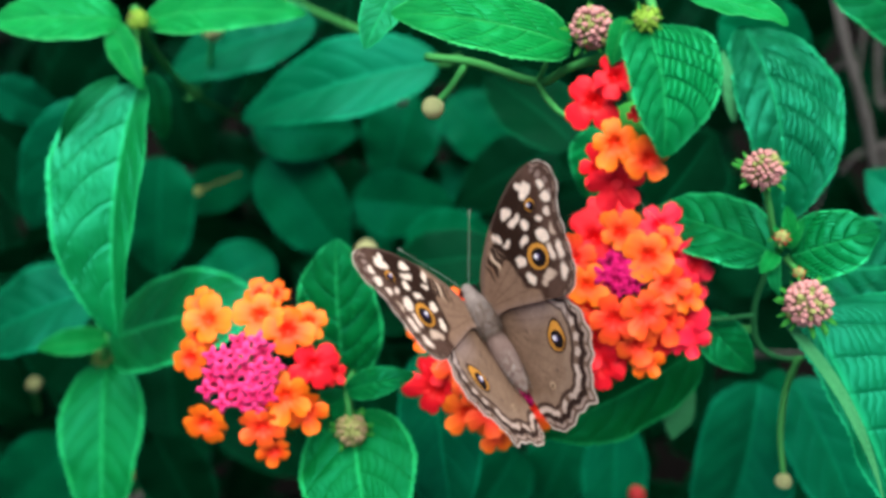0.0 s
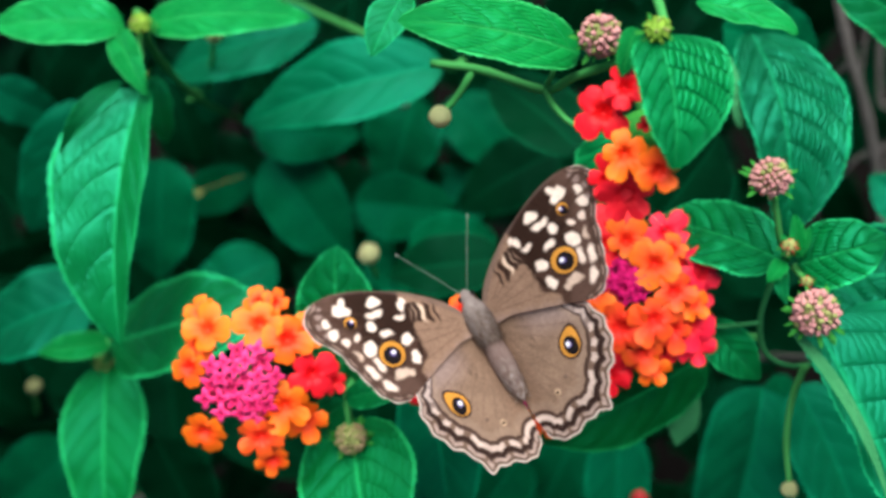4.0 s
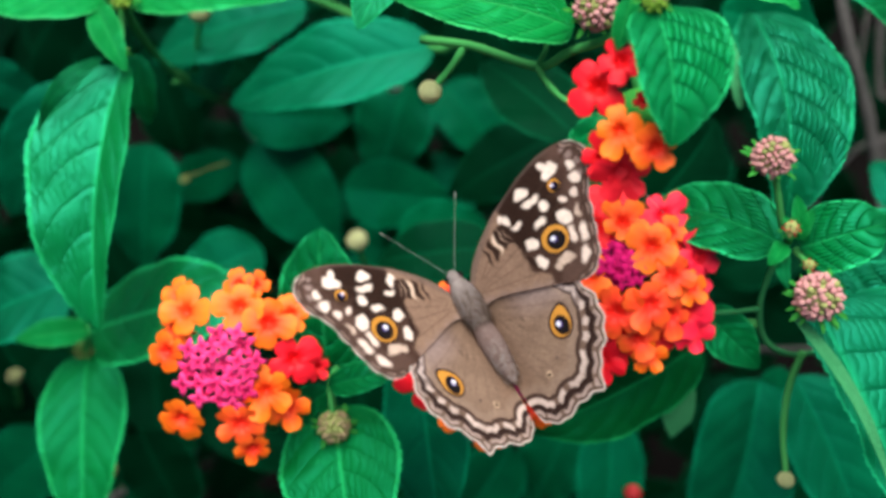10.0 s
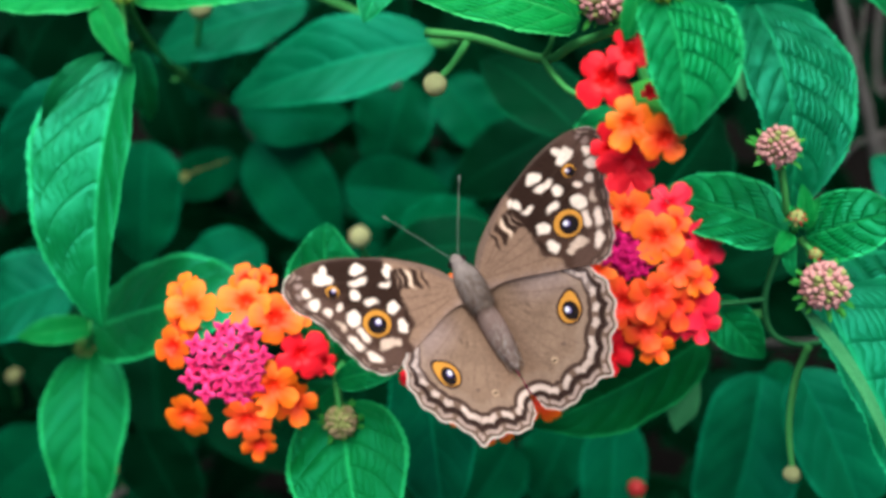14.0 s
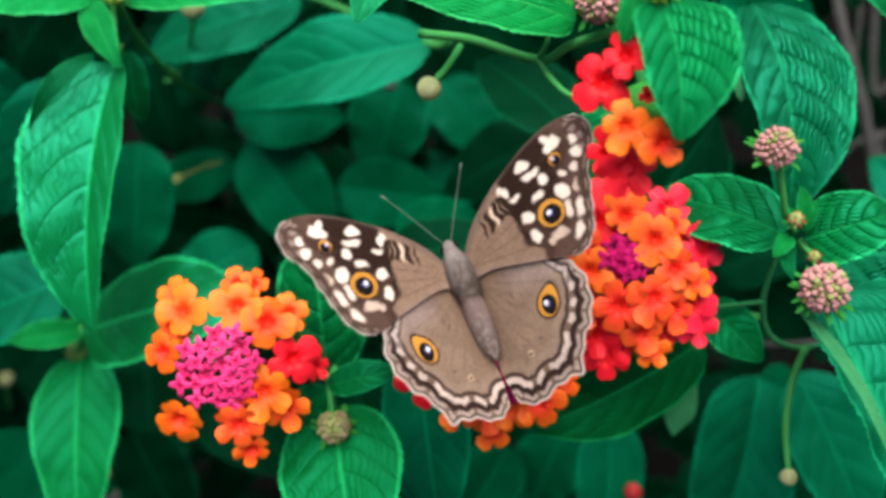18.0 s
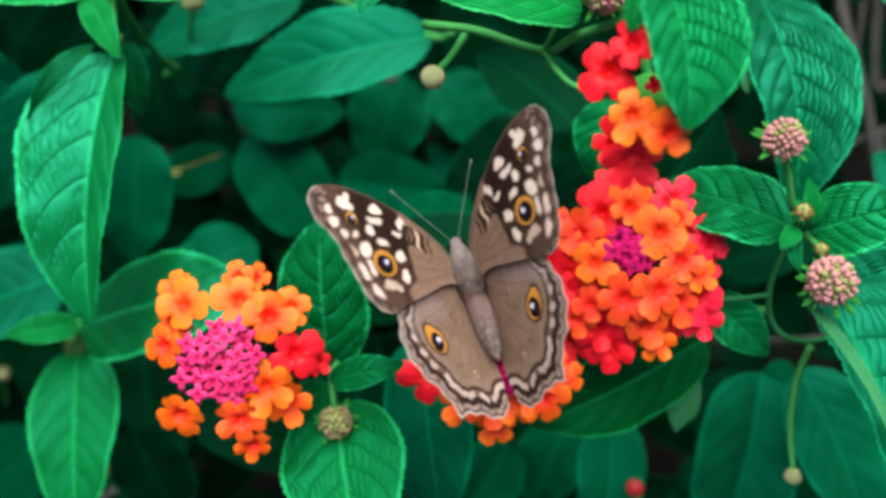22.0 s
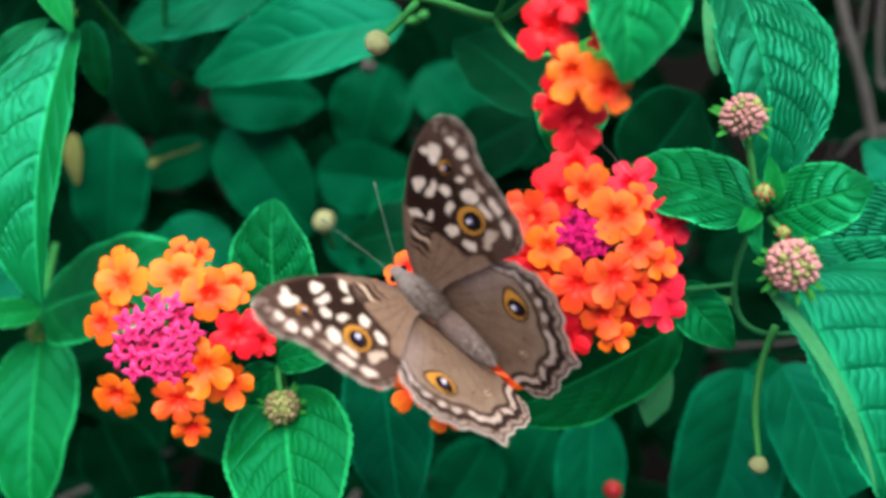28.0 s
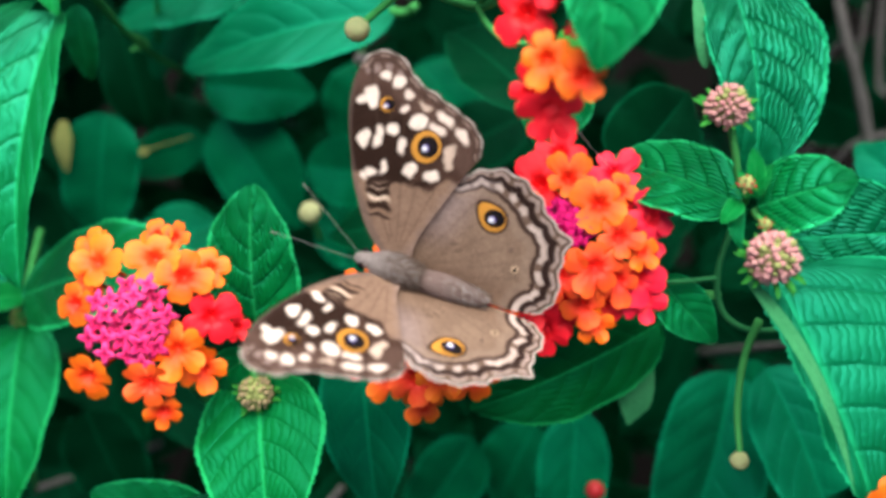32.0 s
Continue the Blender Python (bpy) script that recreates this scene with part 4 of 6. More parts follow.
def build_thicket():
    """The dim inner foliage of the shrub, its shade put into the leaf colour, behind the leaves that can be told apart.
    """
    rng = random.Random(11)
    verts, faces, uvs = [], [], []
    for i in range(1500):
        if i < 700:
            h = -11.5 - 26 * rng.random() ** 1.3
            grow = 1 + (-h) / 15.2
            u, v = rng.uniform(-11, 11) * grow, rng.uniform(-7.5, 7.5) * grow
            if u > 6.2 * grow and v > -1.0 * grow:
                continue
        else:
            # unseen leaves added above and beside the part that is seen, to block sky light
            u, v, h = rng.uniform(-34, 34), rng.uniform(-14, 30), rng.uniform(-22, 0.5)
            grow = 1 + max(0.0, -h) / 15.2
            if abs(u) < 10.5 * grow and -6.5 * grow < v < 6.3 * grow:
                continue
        a = rng.uniform(0, 6.28)
        size = rng.uniform(3.2, 5.5)
        d = Vector((math.cos(a), math.sin(a) - 0.5, rng.uniform(-0.5, 0.3))).normalized()
        p = Vector((u, v, h))
        bv, bf, buv = blade(p, p + d * size, size * rng.uniform(0.4, 0.55), rng.uniform(-45, 45), rng.uniform(0.0, 0.12), rng.uniform(5, 22), 12, 0.05, 0, i, 12, 3)
        o = len(verts)
        verts += bv
        uvs += buv
        faces += [tuple(o + k for k in f) for f in bf]
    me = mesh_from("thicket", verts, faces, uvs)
    me.materials.append(LEAF_DEEP_SHADE)
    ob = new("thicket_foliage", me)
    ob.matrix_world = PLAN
    tagged(ob, "dense inner lantana foliage toned dark green for shade, with unseen shading leaves added", "foliage", "", "stuff")


build_ground()
build_thicket()

# ---- shoots, leaf by leaf ----
shoot_upper_left = thing("leafy_shoot", (-6.33, 4.54, -3), "bright green lantana shoot with a long drooping leaf", "shoot", "lantana shoots")
leaf(shoot_upper_left, (-6.07, 3.30, -2.6), (-6.43, -1.67, -2.2), 1.84, LEAF_GLOSSY, roll=14, arch=0.05, fold=27, skew=0.30, blunt=0.64, bow=0.03, full=0.50)
leaf(shoot_upper_left, (-6.41, 4.55, -2.6), (-8.85, 4.44, -2.2), 1.05, LEAF_YOUNG, roll=10, fold=10)
leaf(shoot_upper_left, (-6, 4.6, -2.8), (-2.77, 4.62, -2.4), 1.06, LEAF_YOUNG, roll=-15, fold=10)
leaf(shoot_upper_left, (-6.57, 4.44, -2.6), (-5.8, 3.08, -2), 0.57, LEAF_YOUNG, fold=20, teeth=12)
leaf(shoot_upper_left, (-6.14, 3.69, -3.6), (-6.15, 2.42, -4.4), 0.66, LEAF_GLOSSY, roll=5, teeth=10)
stem(shoot_upper_left, 0.09, 0.07, (-6.21, 4.81, -2.8), (-6.39, 4.33, -4.5), (-6.43, 3.93, -8), (-5.82, 3.67, -10.5))
stem(shoot_upper_left, 0.05, 0.04, (-6.21, 4.7, -2.8), (-6.07, 3.91, -2.6), (-6.15, 3.21, -2.7))
stem(shoot_upper_left, 0.05, 0.04, (-6.54, 4.03, -7), (-6.29, 4, -8), (-6.76, 3.9, -8.2))
stem(shoot_upper_left, 0.084, 0.28, (-5.82, 3.67, -10.5), (-5.24, -4.17, -38.25), (-4.07, -22, -66), mat=TWIG, name="woody_stem", knobs=0.10)
leaf(shoot_upper_left, (-6.29, 3.37, -2.2), (-7.45, 1.97, -2.1), 0.35, LEAF_MID, roll=-40, arch=0.12, fold=4, label="curled green leaf margin", bow=0.14, full=0.8)
shoot_left = thing("leafy_shoot", (-7.65, -1.93, -5), "green lantana shoot with broad hanging leaves", "shoot", "lantana shoots")
leaf(shoot_left, (-7.88, -2.46, -5.6), (-7.44, -5.97, -4.2), 1.76, LEAF_PLAIN, roll=-4, fold=10, blunt=0.68, full=0.50)
leaf(shoot_left, (-7.66, -1.89, -5.2), (-9.01, -2.05, -4.6), 0.62, LEAF_YOUNG, roll=8, fold=14, teeth=14)
leaf(shoot_left, (-7.44, -1.89, -4.6), (-3.67, -0.99, -3.2), 2.16, LEAF_GLOSSY, roll=-22, fold=8)
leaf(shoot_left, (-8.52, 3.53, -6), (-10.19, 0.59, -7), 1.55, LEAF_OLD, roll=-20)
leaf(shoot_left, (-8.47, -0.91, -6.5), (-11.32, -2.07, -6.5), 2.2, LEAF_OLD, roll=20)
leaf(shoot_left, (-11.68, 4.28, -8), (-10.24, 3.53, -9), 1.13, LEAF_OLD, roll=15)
stem(shoot_left, 0.08, 0.07, (-7.77, -0.51, -6), (-7.66, -1.89, -5.2), (-8.39, -3.51, -6.6), (-9.03, -6.79, -9))
leaf(shoot_left, (-8.5, 2.24, -8.6), (-8.45, 0.97, -8.8), 0.42, STRAW, fold=20, teeth=8, label="small yellowed leaf")
stem(shoot_left, 0.084, 0.28, (-9.03, -6.79, -9), (-8.13, -9.39, -37.5), (-6.32, -22, -66), mat=TWIG, name="woody_stem", knobs=0.10)
shoot_lower_left = thing("leafy_shoot", (-1.93, -2.52, -1), "green lantana shoot with ridged toothed leaves", "shoot", "lantana shoots")
leaf(shoot_lower_left, (-1.95, -2.90, -1.4), (-1.44, -5.39, -0.2), 2.03, LEAF_PLAIN, roll=4, fold=9, blunt=0.66, full=0.50)
leaf(shoot_lower_left, (-2.12, -2.52, -2.2), (-2.25, 0.21, -1.6), 1.63, LEAF_MID, roll=-6, arch=0.09, fold=8, blunt=0.90, full=0.54)
leaf(shoot_lower_left, (-1.97, -2.44, -0.8), (-0.74, -2.11, -0.3), 0.54, LEAF_MID, roll=-12, fold=16, teeth=14)
leaf(shoot_lower_left, (-1.98, -2.52, -1), (-2.88, -3.16, -1.4), 0.68, LEAF_MID, roll=-20, fold=14, teeth=14)
leaf(shoot_lower_left, (-0.55, -1.98, -3.2), (-0.11, -5.72, -3.4), 1.65, LEAF_OLD, roll=6, fold=10)
stem(shoot_lower_left, 0.07, 0.07, (-1.98, -2.31, -2), (-1.98, -2.55, -1.2), (-2.01, -4.02, -3), (-1.84, -6.7, -6))
leaf(shoot_lower_left, (-2.81, -5.9, -2.6), (-4.91, -5.06, -2), 1.15, LEAF_MID, roll=15)
stem(shoot_lower_left, 0.084, 0.28, (-1.84, -6.7, -6), (-1.66, -9.35, -36), (-1.29, -22, -66), mat=TWIG, name="woody_stem", knobs=0.10)
shoot_top = thing("leafy_shoot", (1.56, 2.91, 0.3), "green lantana shoot with glossy upper leaves", "shoot", "lantana shoots")
leaf(shoot_top, (1.91, 3.18, 1), (-0.88, 3.59, 1.6), 1.12, LEAF_YOUNG, roll=14, arch=0.08, fold=10, full=0.52)
leaf(shoot_top, (-0.83, 4.30, 0.4), (-1.33, 3.20, 0.9), 0.7, LEAF_GLOSSY, roll=10)
stem(shoot_top, 0.075, 0.07, (-0.41, 3.31, -0.4), (0.41, 3.12, 0), (1.41, 2.72, 0.4), (1.85, 2.86, 0.8), (2.47, 3.01, 1.4), (2.63, 3.38, 1.6))
stem(shoot_top, 0.05, 0.045, (1.41, 2.72, 0.4), (1.55, 2.37, 0.8), (1.85, 2.05, 1.1), (2.43, 1.96, 1.4))
stem(shoot_top, 0.05, 0.04, (1.41, 2.72, 0.4), (1.51, 2.9, 0.6), (1.57, 3.12, 0.6))
leaf(shoot_top, (3.64, 3.9, 1.2), (5.1, 3.38, 1.5), 0.87, LEAF_YOUNG, roll=-35, fold=14)
leaf(shoot_top, (5.53, 4.67, -4), (7.67, 4.15, -4.5), 1.74, LEAF_SHADED, roll=15)
shoot_front = thing("leafy_shoot", (2.61, 3.02, 3.2), "pale green lantana leaf pair over an orange flower head", "shoot", "lantana shoots")
leaf(shoot_front, (2.61, 2.97, 3.2), (2.75, 1.15, 3.6), 1.22, LEAF_MID, roll=5, arch=0.05, fold=9, skew=-0.30, blunt=0.58, bow=-0.055, full=0.52)
leaf(shoot_front, (2.37, 3.11, 3), (2.19, 2.45, 3), 0.33, LEAF_YOUNG, fold=18, teeth=10)
stem(shoot_front, 0.07, 0.06, (2.74, 3.66, 2.6), (2.71, 3.16, 3.2), (2.74, 3.02, 3.2))
shoot_right = thing("leafy_shoot", (5.29, -0.1, 0.4), "green lantana shoot with quilted whorled leaves", "shoot", "lantana shoots")
leaf(shoot_right, (5.26, -0.03, 0.3), (3.52, 0.7, -0.9), 1.29, LEAF_MID, roll=12, arch=0.08, fold=10)
leaf(shoot_right, (5.38, -0.1, 0.7), (6.54, 0.3, 1.3), 1.08, LEAF_MID, roll=-12, arch=0.07, fold=10)
leaf(shoot_right, (5.49, 4.16, -2), (5.89, 0.43, -1.2), 1.92, LEAF_DEEP, roll=-4, arch=0.10, fold=5, skew=-0.32, blunt=0.80, bow=-0.04, full=0.46)
leaf(shoot_right, (5.75, -0.99, 0.2), (7.17, -4.57, 0.9), 2.88, LEAF_BROAD, roll=-14, arch=0.05, fold=10, skew=-0.72, blunt=0.6)
leaf(shoot_right, (5.19, -1.08, 0.9), (6.53, -3.93, 1.5), 0.2, LEAF_BACK, roll=-8, arch=0.05, fold=18, teeth=5, blunt=0.56, bow=-0.055, full=0.8, label="pale folded edge of a leaf")
leaf(shoot_right, (6.63, -0.41, -1.8), (8.89, -0.21, -1.5), 1.81, LEAF_DEEP, roll=10, fold=10)
leaf(shoot_right, (4.39, -1.15, -1), (5.19, -2.1, -0.6), 0.81, LEAF_MID, roll=15)
leaf(shoot_right, (5.26, 0.03, 0.8), (5.22, 0.70, 1), 0.28, LEAF_YOUNG, fold=24, teeth=8, bow=0.05)
leaf(shoot_right, (5.11, -0.01, 0.8), (4.80, -0.35, 1), 0.27, LEAF_YOUNG, roll=20, fold=20, teeth=8, bow=-0.06)
stem(shoot_right, 0.052, 0.052, (5.34, 0.08, 0), (5.24, -0.37, -0.1), (5.14, -1.03, -0.4), (5.31, -1.62, -0.7), (5.77, -1.89, -0.8), (6.59, -1.88, -1.2), (8.59, -1.9, -2.5), mat=STEM_DULL)
stem(shoot_right, 0.04, 0.04, (3.93, -1.14, -0.9), (4.47, -1.18, -0.6), (5.14, -1.1, -0.4), mat=STEM_DULL)
leaf(shoot_right, (5.29, 0.03, 0.8), (5.47, 0.48, 1), 0.24, LEAF_YOUNG, roll=-25, fold=22, teeth=8)
leaf(shoot_right, (5.17, 0.01, 0.9), (5.03, 0.39, 1), 0.20, LEAF_YOUNG, roll=15, fold=26, teeth=8)
leaf(shoot_right, (5.12, -0.10, 0.8), (5.07, -0.70, 1.1), 0.22, LEAF_MID, roll=25, fold=16, teeth=8, bow=0.08)
stem(shoot_right, 0.084, 0.28, (8.59, -1.9, -2.5), (7.73, -6.95, -34.25), (6.01, -22, -66), mat=TWIG, name="woody_stem", knobs=0.10)
leaf(shoot_right, (5.16, 2.32, -1.5), (4.98, 3.67, -1.6), 0.24, LEAF_BACK, roll=-10, fold=6, teeth=6, label="pale folded leaf margin")
shoot_under = thing("leafy_shoot", (4.28, -2.93, -3), "dark green lantana shoot under the flower heads", "shoot", "lantana shoots")
leaf(shoot_under, (4.77, -1.91, -2.6), (1.51, -3.51, -2.2), 1.78, LEAF_PLAIN, roll=-24, fold=8)
leaf(shoot_under, (4.67, -2.20, -3), (4.35, -3.82, -3.2), 0.61, LEAF_BACK, roll=10, fold=10, teeth=3, blunt=1.3, full=0.8, label="pale underside of a folded leaf")
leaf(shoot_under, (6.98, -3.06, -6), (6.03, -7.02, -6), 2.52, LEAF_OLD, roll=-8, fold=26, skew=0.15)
leaf(shoot_under, (7.62, -2.84, -6.5), (6.87, -6.75, -7), 1.57, LEAF_SHADED, roll=-15)
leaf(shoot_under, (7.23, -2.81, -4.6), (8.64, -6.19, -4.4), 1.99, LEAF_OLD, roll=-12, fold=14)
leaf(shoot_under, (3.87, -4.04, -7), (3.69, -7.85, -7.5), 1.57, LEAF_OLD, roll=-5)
leaf(shoot_under, (4.17, 0.74, -4), (5.59, 2.5, -4.4), 1.96, LEAF_DEEP_SHADE, roll=15)
leaf(shoot_under, (2.9, 2.29, -1.6), (2.53, 0.95, -1.8), 1.21, LEAF_MID, roll=-10)
stem(shoot_under, 0.07, 0.07, (4.30, -1.24, -1.2), (4.45, -1.75, -3.4), (4.7, -2.3, -8), (5.6, -4.2, -13))
stem(shoot_under, 0.084, 0.28, (5.6, -4.2, -13), (5.7, -9.38, -37.5), (5.8, -22, -66), mat=TWIG, name="woody_stem", knobs=0.10)
shoot_back = thing("leafy_shoot", (-0.32, 4.28, -6), "old and shade-toned dark teal lantana leaves deep in the shrub", "shoot", "lantana shoots")
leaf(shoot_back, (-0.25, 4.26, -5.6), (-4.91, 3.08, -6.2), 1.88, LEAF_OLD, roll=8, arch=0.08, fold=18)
leaf(shoot_back, (-5.26, 3.24, -9), (-2.51, 3.16, -9.5), 1.6, LEAF_SHADED, roll=10)
leaf(shoot_back, (-5, 2.7, -10), (-2.86, -0.15, -10), 2.25, LEAF_SHADED, roll=12)
leaf(shoot_back, (-0.98, 4.2, -10), (-1.8, 1.61, -10.5), 2.27, LEAF_SHADED, roll=20)
leaf(shoot_back, (-0.09, 4.36, -11), (1.47, 2.34, -11), 1.87, LEAF_SHADED, roll=-12)
leaf(shoot_back, (1.02, 1.59, -11.5), (-3.01, 0.89, -12), 2.25, LEAF_SHADED, roll=15)
leaf(shoot_back, (2.67, 2.61, -8.5), (0.06, 1.15, -9), 1.85, LEAF_DEEP_SHADE, roll=12)
leaf(shoot_back, (2.76, 2.22, -5), (0.83, 4.13, -6.5), 1.75, LEAF_DEEP_SHADE, roll=10)
leaf(shoot_back, (1.04, -0.13, -5.5), (-1.58, -0.45, -6), 1.5, LEAF_DEEP_SHADE, roll=14)
leaf(shoot_back, (-1.13, 0.13, -7), (1.01, 0.4, -7.5), 1.47, LEAF_SHADED, roll=6)
leaf(shoot_back, (-7.64, 2.52, -9), (-7.91, -0.66, -9.5), 1.89, LEAF_SHADED, roll=-10)
leaf(shoot_back, (-5.7, 2.18, -11), (-8.2, 1.35, -11.5), 1.26, LEAF_SHADED, roll=-20)
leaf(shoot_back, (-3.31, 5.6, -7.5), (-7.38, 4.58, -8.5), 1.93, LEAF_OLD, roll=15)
leaf(shoot_back, (-5.55, 5.61, -9), (-6.83, 3.6, -10), 1.62, LEAF_SHADED, roll=15)
leaf(shoot_back, (-4.59, -0.14, -8.5), (-6.71, -1.25, -8), 1.68, LEAF_SHADED, roll=12)
leaf(shoot_back, (-7.87, -4.76, -9), (-6.85, -7.52, -10), 1.91, LEAF_DEEP_SHADE, roll=-8)
leaf(shoot_back, (1.65, -5.19, -9), (0.21, -7.51, -9.5), 1.75, LEAF_SHADED, roll=-12)
leaf(shoot_back, (3.16, -4.85, -9.5), (2.32, -7.06, -10), 1.78, LEAF_SHADED, roll=20)
leaf(shoot_back, (8.94, 3.98, -2), (6.68, 4.98, -1.4), 1.26, LEAF_GLOSSY, roll=-10)
leaf(shoot_back, (10.27, 0.6, -5), (9.23, 1.72, -5.5), 1.1, LEAF_OLD, roll=-12)
leaf(shoot_back, (-9.89, -4.91, -9), (-12.56, -7.07, -10), 2.06, LEAF_SHADED, roll=-12)
stem(shoot_back, 0.1, 0.08, (0.18, 4.2, -5), (-0.31, 4.25, -5.6), (-2.45, 5.41, -7), (-5.26, 7.05, -9))
leaf(shoot_back, (-2.64, 1.35, -9.0), (0.10, 1.08, -9.5), 1.7, LEAF_SHADED, 12)
leaf(shoot_back, (-7.47, 3.16, -12.0), (-5.30, 1.57, -12.5), 1.8, LEAF_DEEP_SHADE, -10)
leaf(shoot_back, (-2.69, 0.07, -11.0), (-0.52, -0.72, -11.5), 1.9, LEAF_SHADED, -8)
stem(shoot_back, 0.016, 0.012, (-7.38, 1.48, -9.6), (-6.71, 1.76, -9.8), (-5.75, 2.13, -10), mat=STRAW, name="dry_stalk")
stem(shoot_back, 0.084, 0.28, (-5.26, 7.05, -9), (-4.73, -2.48, -37.5), (-3.68, -22, -66), mat=TWIG, name="woody_stem", knobs=0.10)
leaf(shoot_back, (-6.73, 1.68, -9.6), (-7.38, 1.44, -9.5), 0.21, STRAW, fold=10, teeth=4, label="small dry leaf")

# ---- flower heads ----
head_left = flower_head((-3.51, -1.99, 0.1), 1.35, "orange and magenta lantana head with one red floret", [(ORANGE, -0.73, 0.84, -0.30, 1.03), (ORANGE, -0.89, 1.10, -0.58, 0.72), (ORANGE, -1.02, 0.19, -0.26, 0.88), (ORANGE, -0.74, -0.89, -0.16, 1.03), (ORANGE, 0.19, 0.93, -0.21, 1.02), (ORANGE, 0.37, 1.27, -0.51, 0.68), (ORANGE, 0.66, 0.67, -0.17, 1.06), (ORANGE, 0.98, 0.80, -0.44, 0.81), (RED, 1.06, 0.06, -0.30, 1.08), (RED, 1.39, -0.11, -0.63, 0.61), (ORANGE, 0.63, -0.43, -0.07, 1.01), (ORANGE, 0.92, -0.71, -0.34, 0.86), (VERMILION, 0.23, -0.96, -0.06, 1.06), (ORANGE, 0.38, -1.40, -0.34, 0.78), (ORANGE, -0.94, 0.54, -0.52, 0.84), (ORANGE, 0.10, 1.28, -0.55, 0.70)], 23, 0.65, PINK, (-0.06, -0.04), ((-3.67, -2.13, -0.6), (-3.85, -2.86, -2.5), (-3.67, -3.98, -5)), 1, 1)
head_right = flower_head((2.99, -0.64, 0), 1.6, "dense orange and red lantana head with wine-coloured buds", [(ORANGE, -0.75, 0.08, 0.07, 0.91), (VERMILION, -0.94, 0.53, -0.15, 0.88), (RED, -0.57, 0.87, -0.29, 1.14), (RED, -0.27, 1.38, -0.48, 1.06), (ORANGE, -0.17, 0.95, -0.03, 0.92), (ORANGE, 0.28, 0.57, 0.14, 1.03), (ORANGE, 0.60, 0.80, -0.09, 0.72), (CORAL, 0.55, 1.07, -0.28, 1.02), (CORAL, 1.09, 0.40, -0.12, 1.01), (VERMILION, 0.58, 0.10, 0.15, 0.94), (ORANGE, 0.94, -0.11, -0.02, 0.68), (CORAL, 1.03, -0.85, -0.38, 0.97), (VERMILION, 0.24, -0.36, 0.22, 1.07), (VERMILION, -0.31, -0.48, 0.17, 0.99), (ORANGE, 0.28, -1.23, -0.19, 0.80), (VERMILION, 0.09, -0.92, -0.04, 0.88), (RED, -0.44, -1.35, -0.42, 1.11), (VERMILION, -1.00, -0.81, -0.23, 0.69), (RED, -0.82, -0.43, -0.19, 1.10), (RED, -1.11, -0.16, -0.26, 1.05), (RED, -0.66, -0.96, -0.30, 1.10), (RED, -1.24, -0.57, -0.50, 1.07), (RED, -1.01, -1.17, -0.67, 0.94), (VERMILION, -1.18, 0.63, -0.28, 0.72), (RED, 0.71, 0.42, -0.18, 0.90), (CORAL, 1.00, 0.12, -0.24, 0.98), (CORAL, 0.94, -0.49, -0.24, 1.01), (VERMILION, 0.61, -0.54, -0.02, 0.88), (RED, 0.44, -0.89, -0.32, 0.98), (RED, -0.10, -1.03, -0.38, 1.03), (RED, -0.61, 0.44, -0.22, 0.93), (RED, -0.94, 0.15, -0.30, 0.93), (VERMILION, -0.79, -0.59, -0.08, 0.69)], 16, 0.34, WINE, (-0.19, 0.28), ((3.25, -0.67, -0.6), (4.3, -1.28, -1.2), (5.24, -1.37, -0.6)), 2, 0.86)
head_perch = flower_head((1.11, -2.18, -0.3), 1.35, "orange and red lantana head on which the butterfly feeds", [(ORANGE, -1.56, 0.76, -0.83, 0.84), (VERMILION, -1.17, 0.69, -0.48, 0.94), (RED, -1.42, -0.25, -0.63, 1.32), (RED, -1.30, 0.16, -0.58, 0.92), (VERMILION, -1.06, 0.27, -0.30, 0.89), (ORANGE, -0.64, 0.20, -0.05, 0.84), (VERMILION, -0.77, -0.16, -0.10, 0.97), (ORANGE, -0.84, -0.63, -0.29, 0.98), (VERMILION, -0.46, -0.58, -0.10, 1.01), (ORANGE, -0.12, -0.59, -0.08, 0.97), (ORANGE, -0.36, -1.05, -0.33, 0.80), (ORANGE, 0.38, -0.51, -0.09, 1.01), (ORANGE, 0.78, -0.23, -0.22, 0.89), (VERMILION, 0.57, -0.07, -0.12, 0.84), (ORANGE, -1.04, 1.25, -0.72, 0.83), (VERMILION, -0.17, -0.69, -0.22, 0.66)], 20, 0.46, WINE, (-0.04, 0.12), ((1.13, -2.22, -0.8), (1.2, -2.5, -3), (1.6, -3.2, -8), (2.6, -5.0, -14)), 3, 1)
head_top = flower_head((2.79, 1.91, 2), 1.15, "red and orange lantana head half hidden under a leaf", [(RED, -0.80, 0.11, 0.68, 1.05), (RED, -0.54, 0.41, 0.95, 0.86), (ORANGE, -0.55, -0.49, 0.95, 0.84), (ORANGE, -0.14, -0.74, 1.20, 0.74), (RED, -0.44, -1.02, 0.45, 0.90), (RED, -0.19, -0.07, 0.63, 0.30), (RED, -0.68, -0.80, 0.40, 0.84)], 0, 0.30, WINE, (-0.07, 0.02), ((2.96, 2.03, 1.2), (2.78, 2.3, 1.3), (2.65, 3, 1.5)), 4, 1)
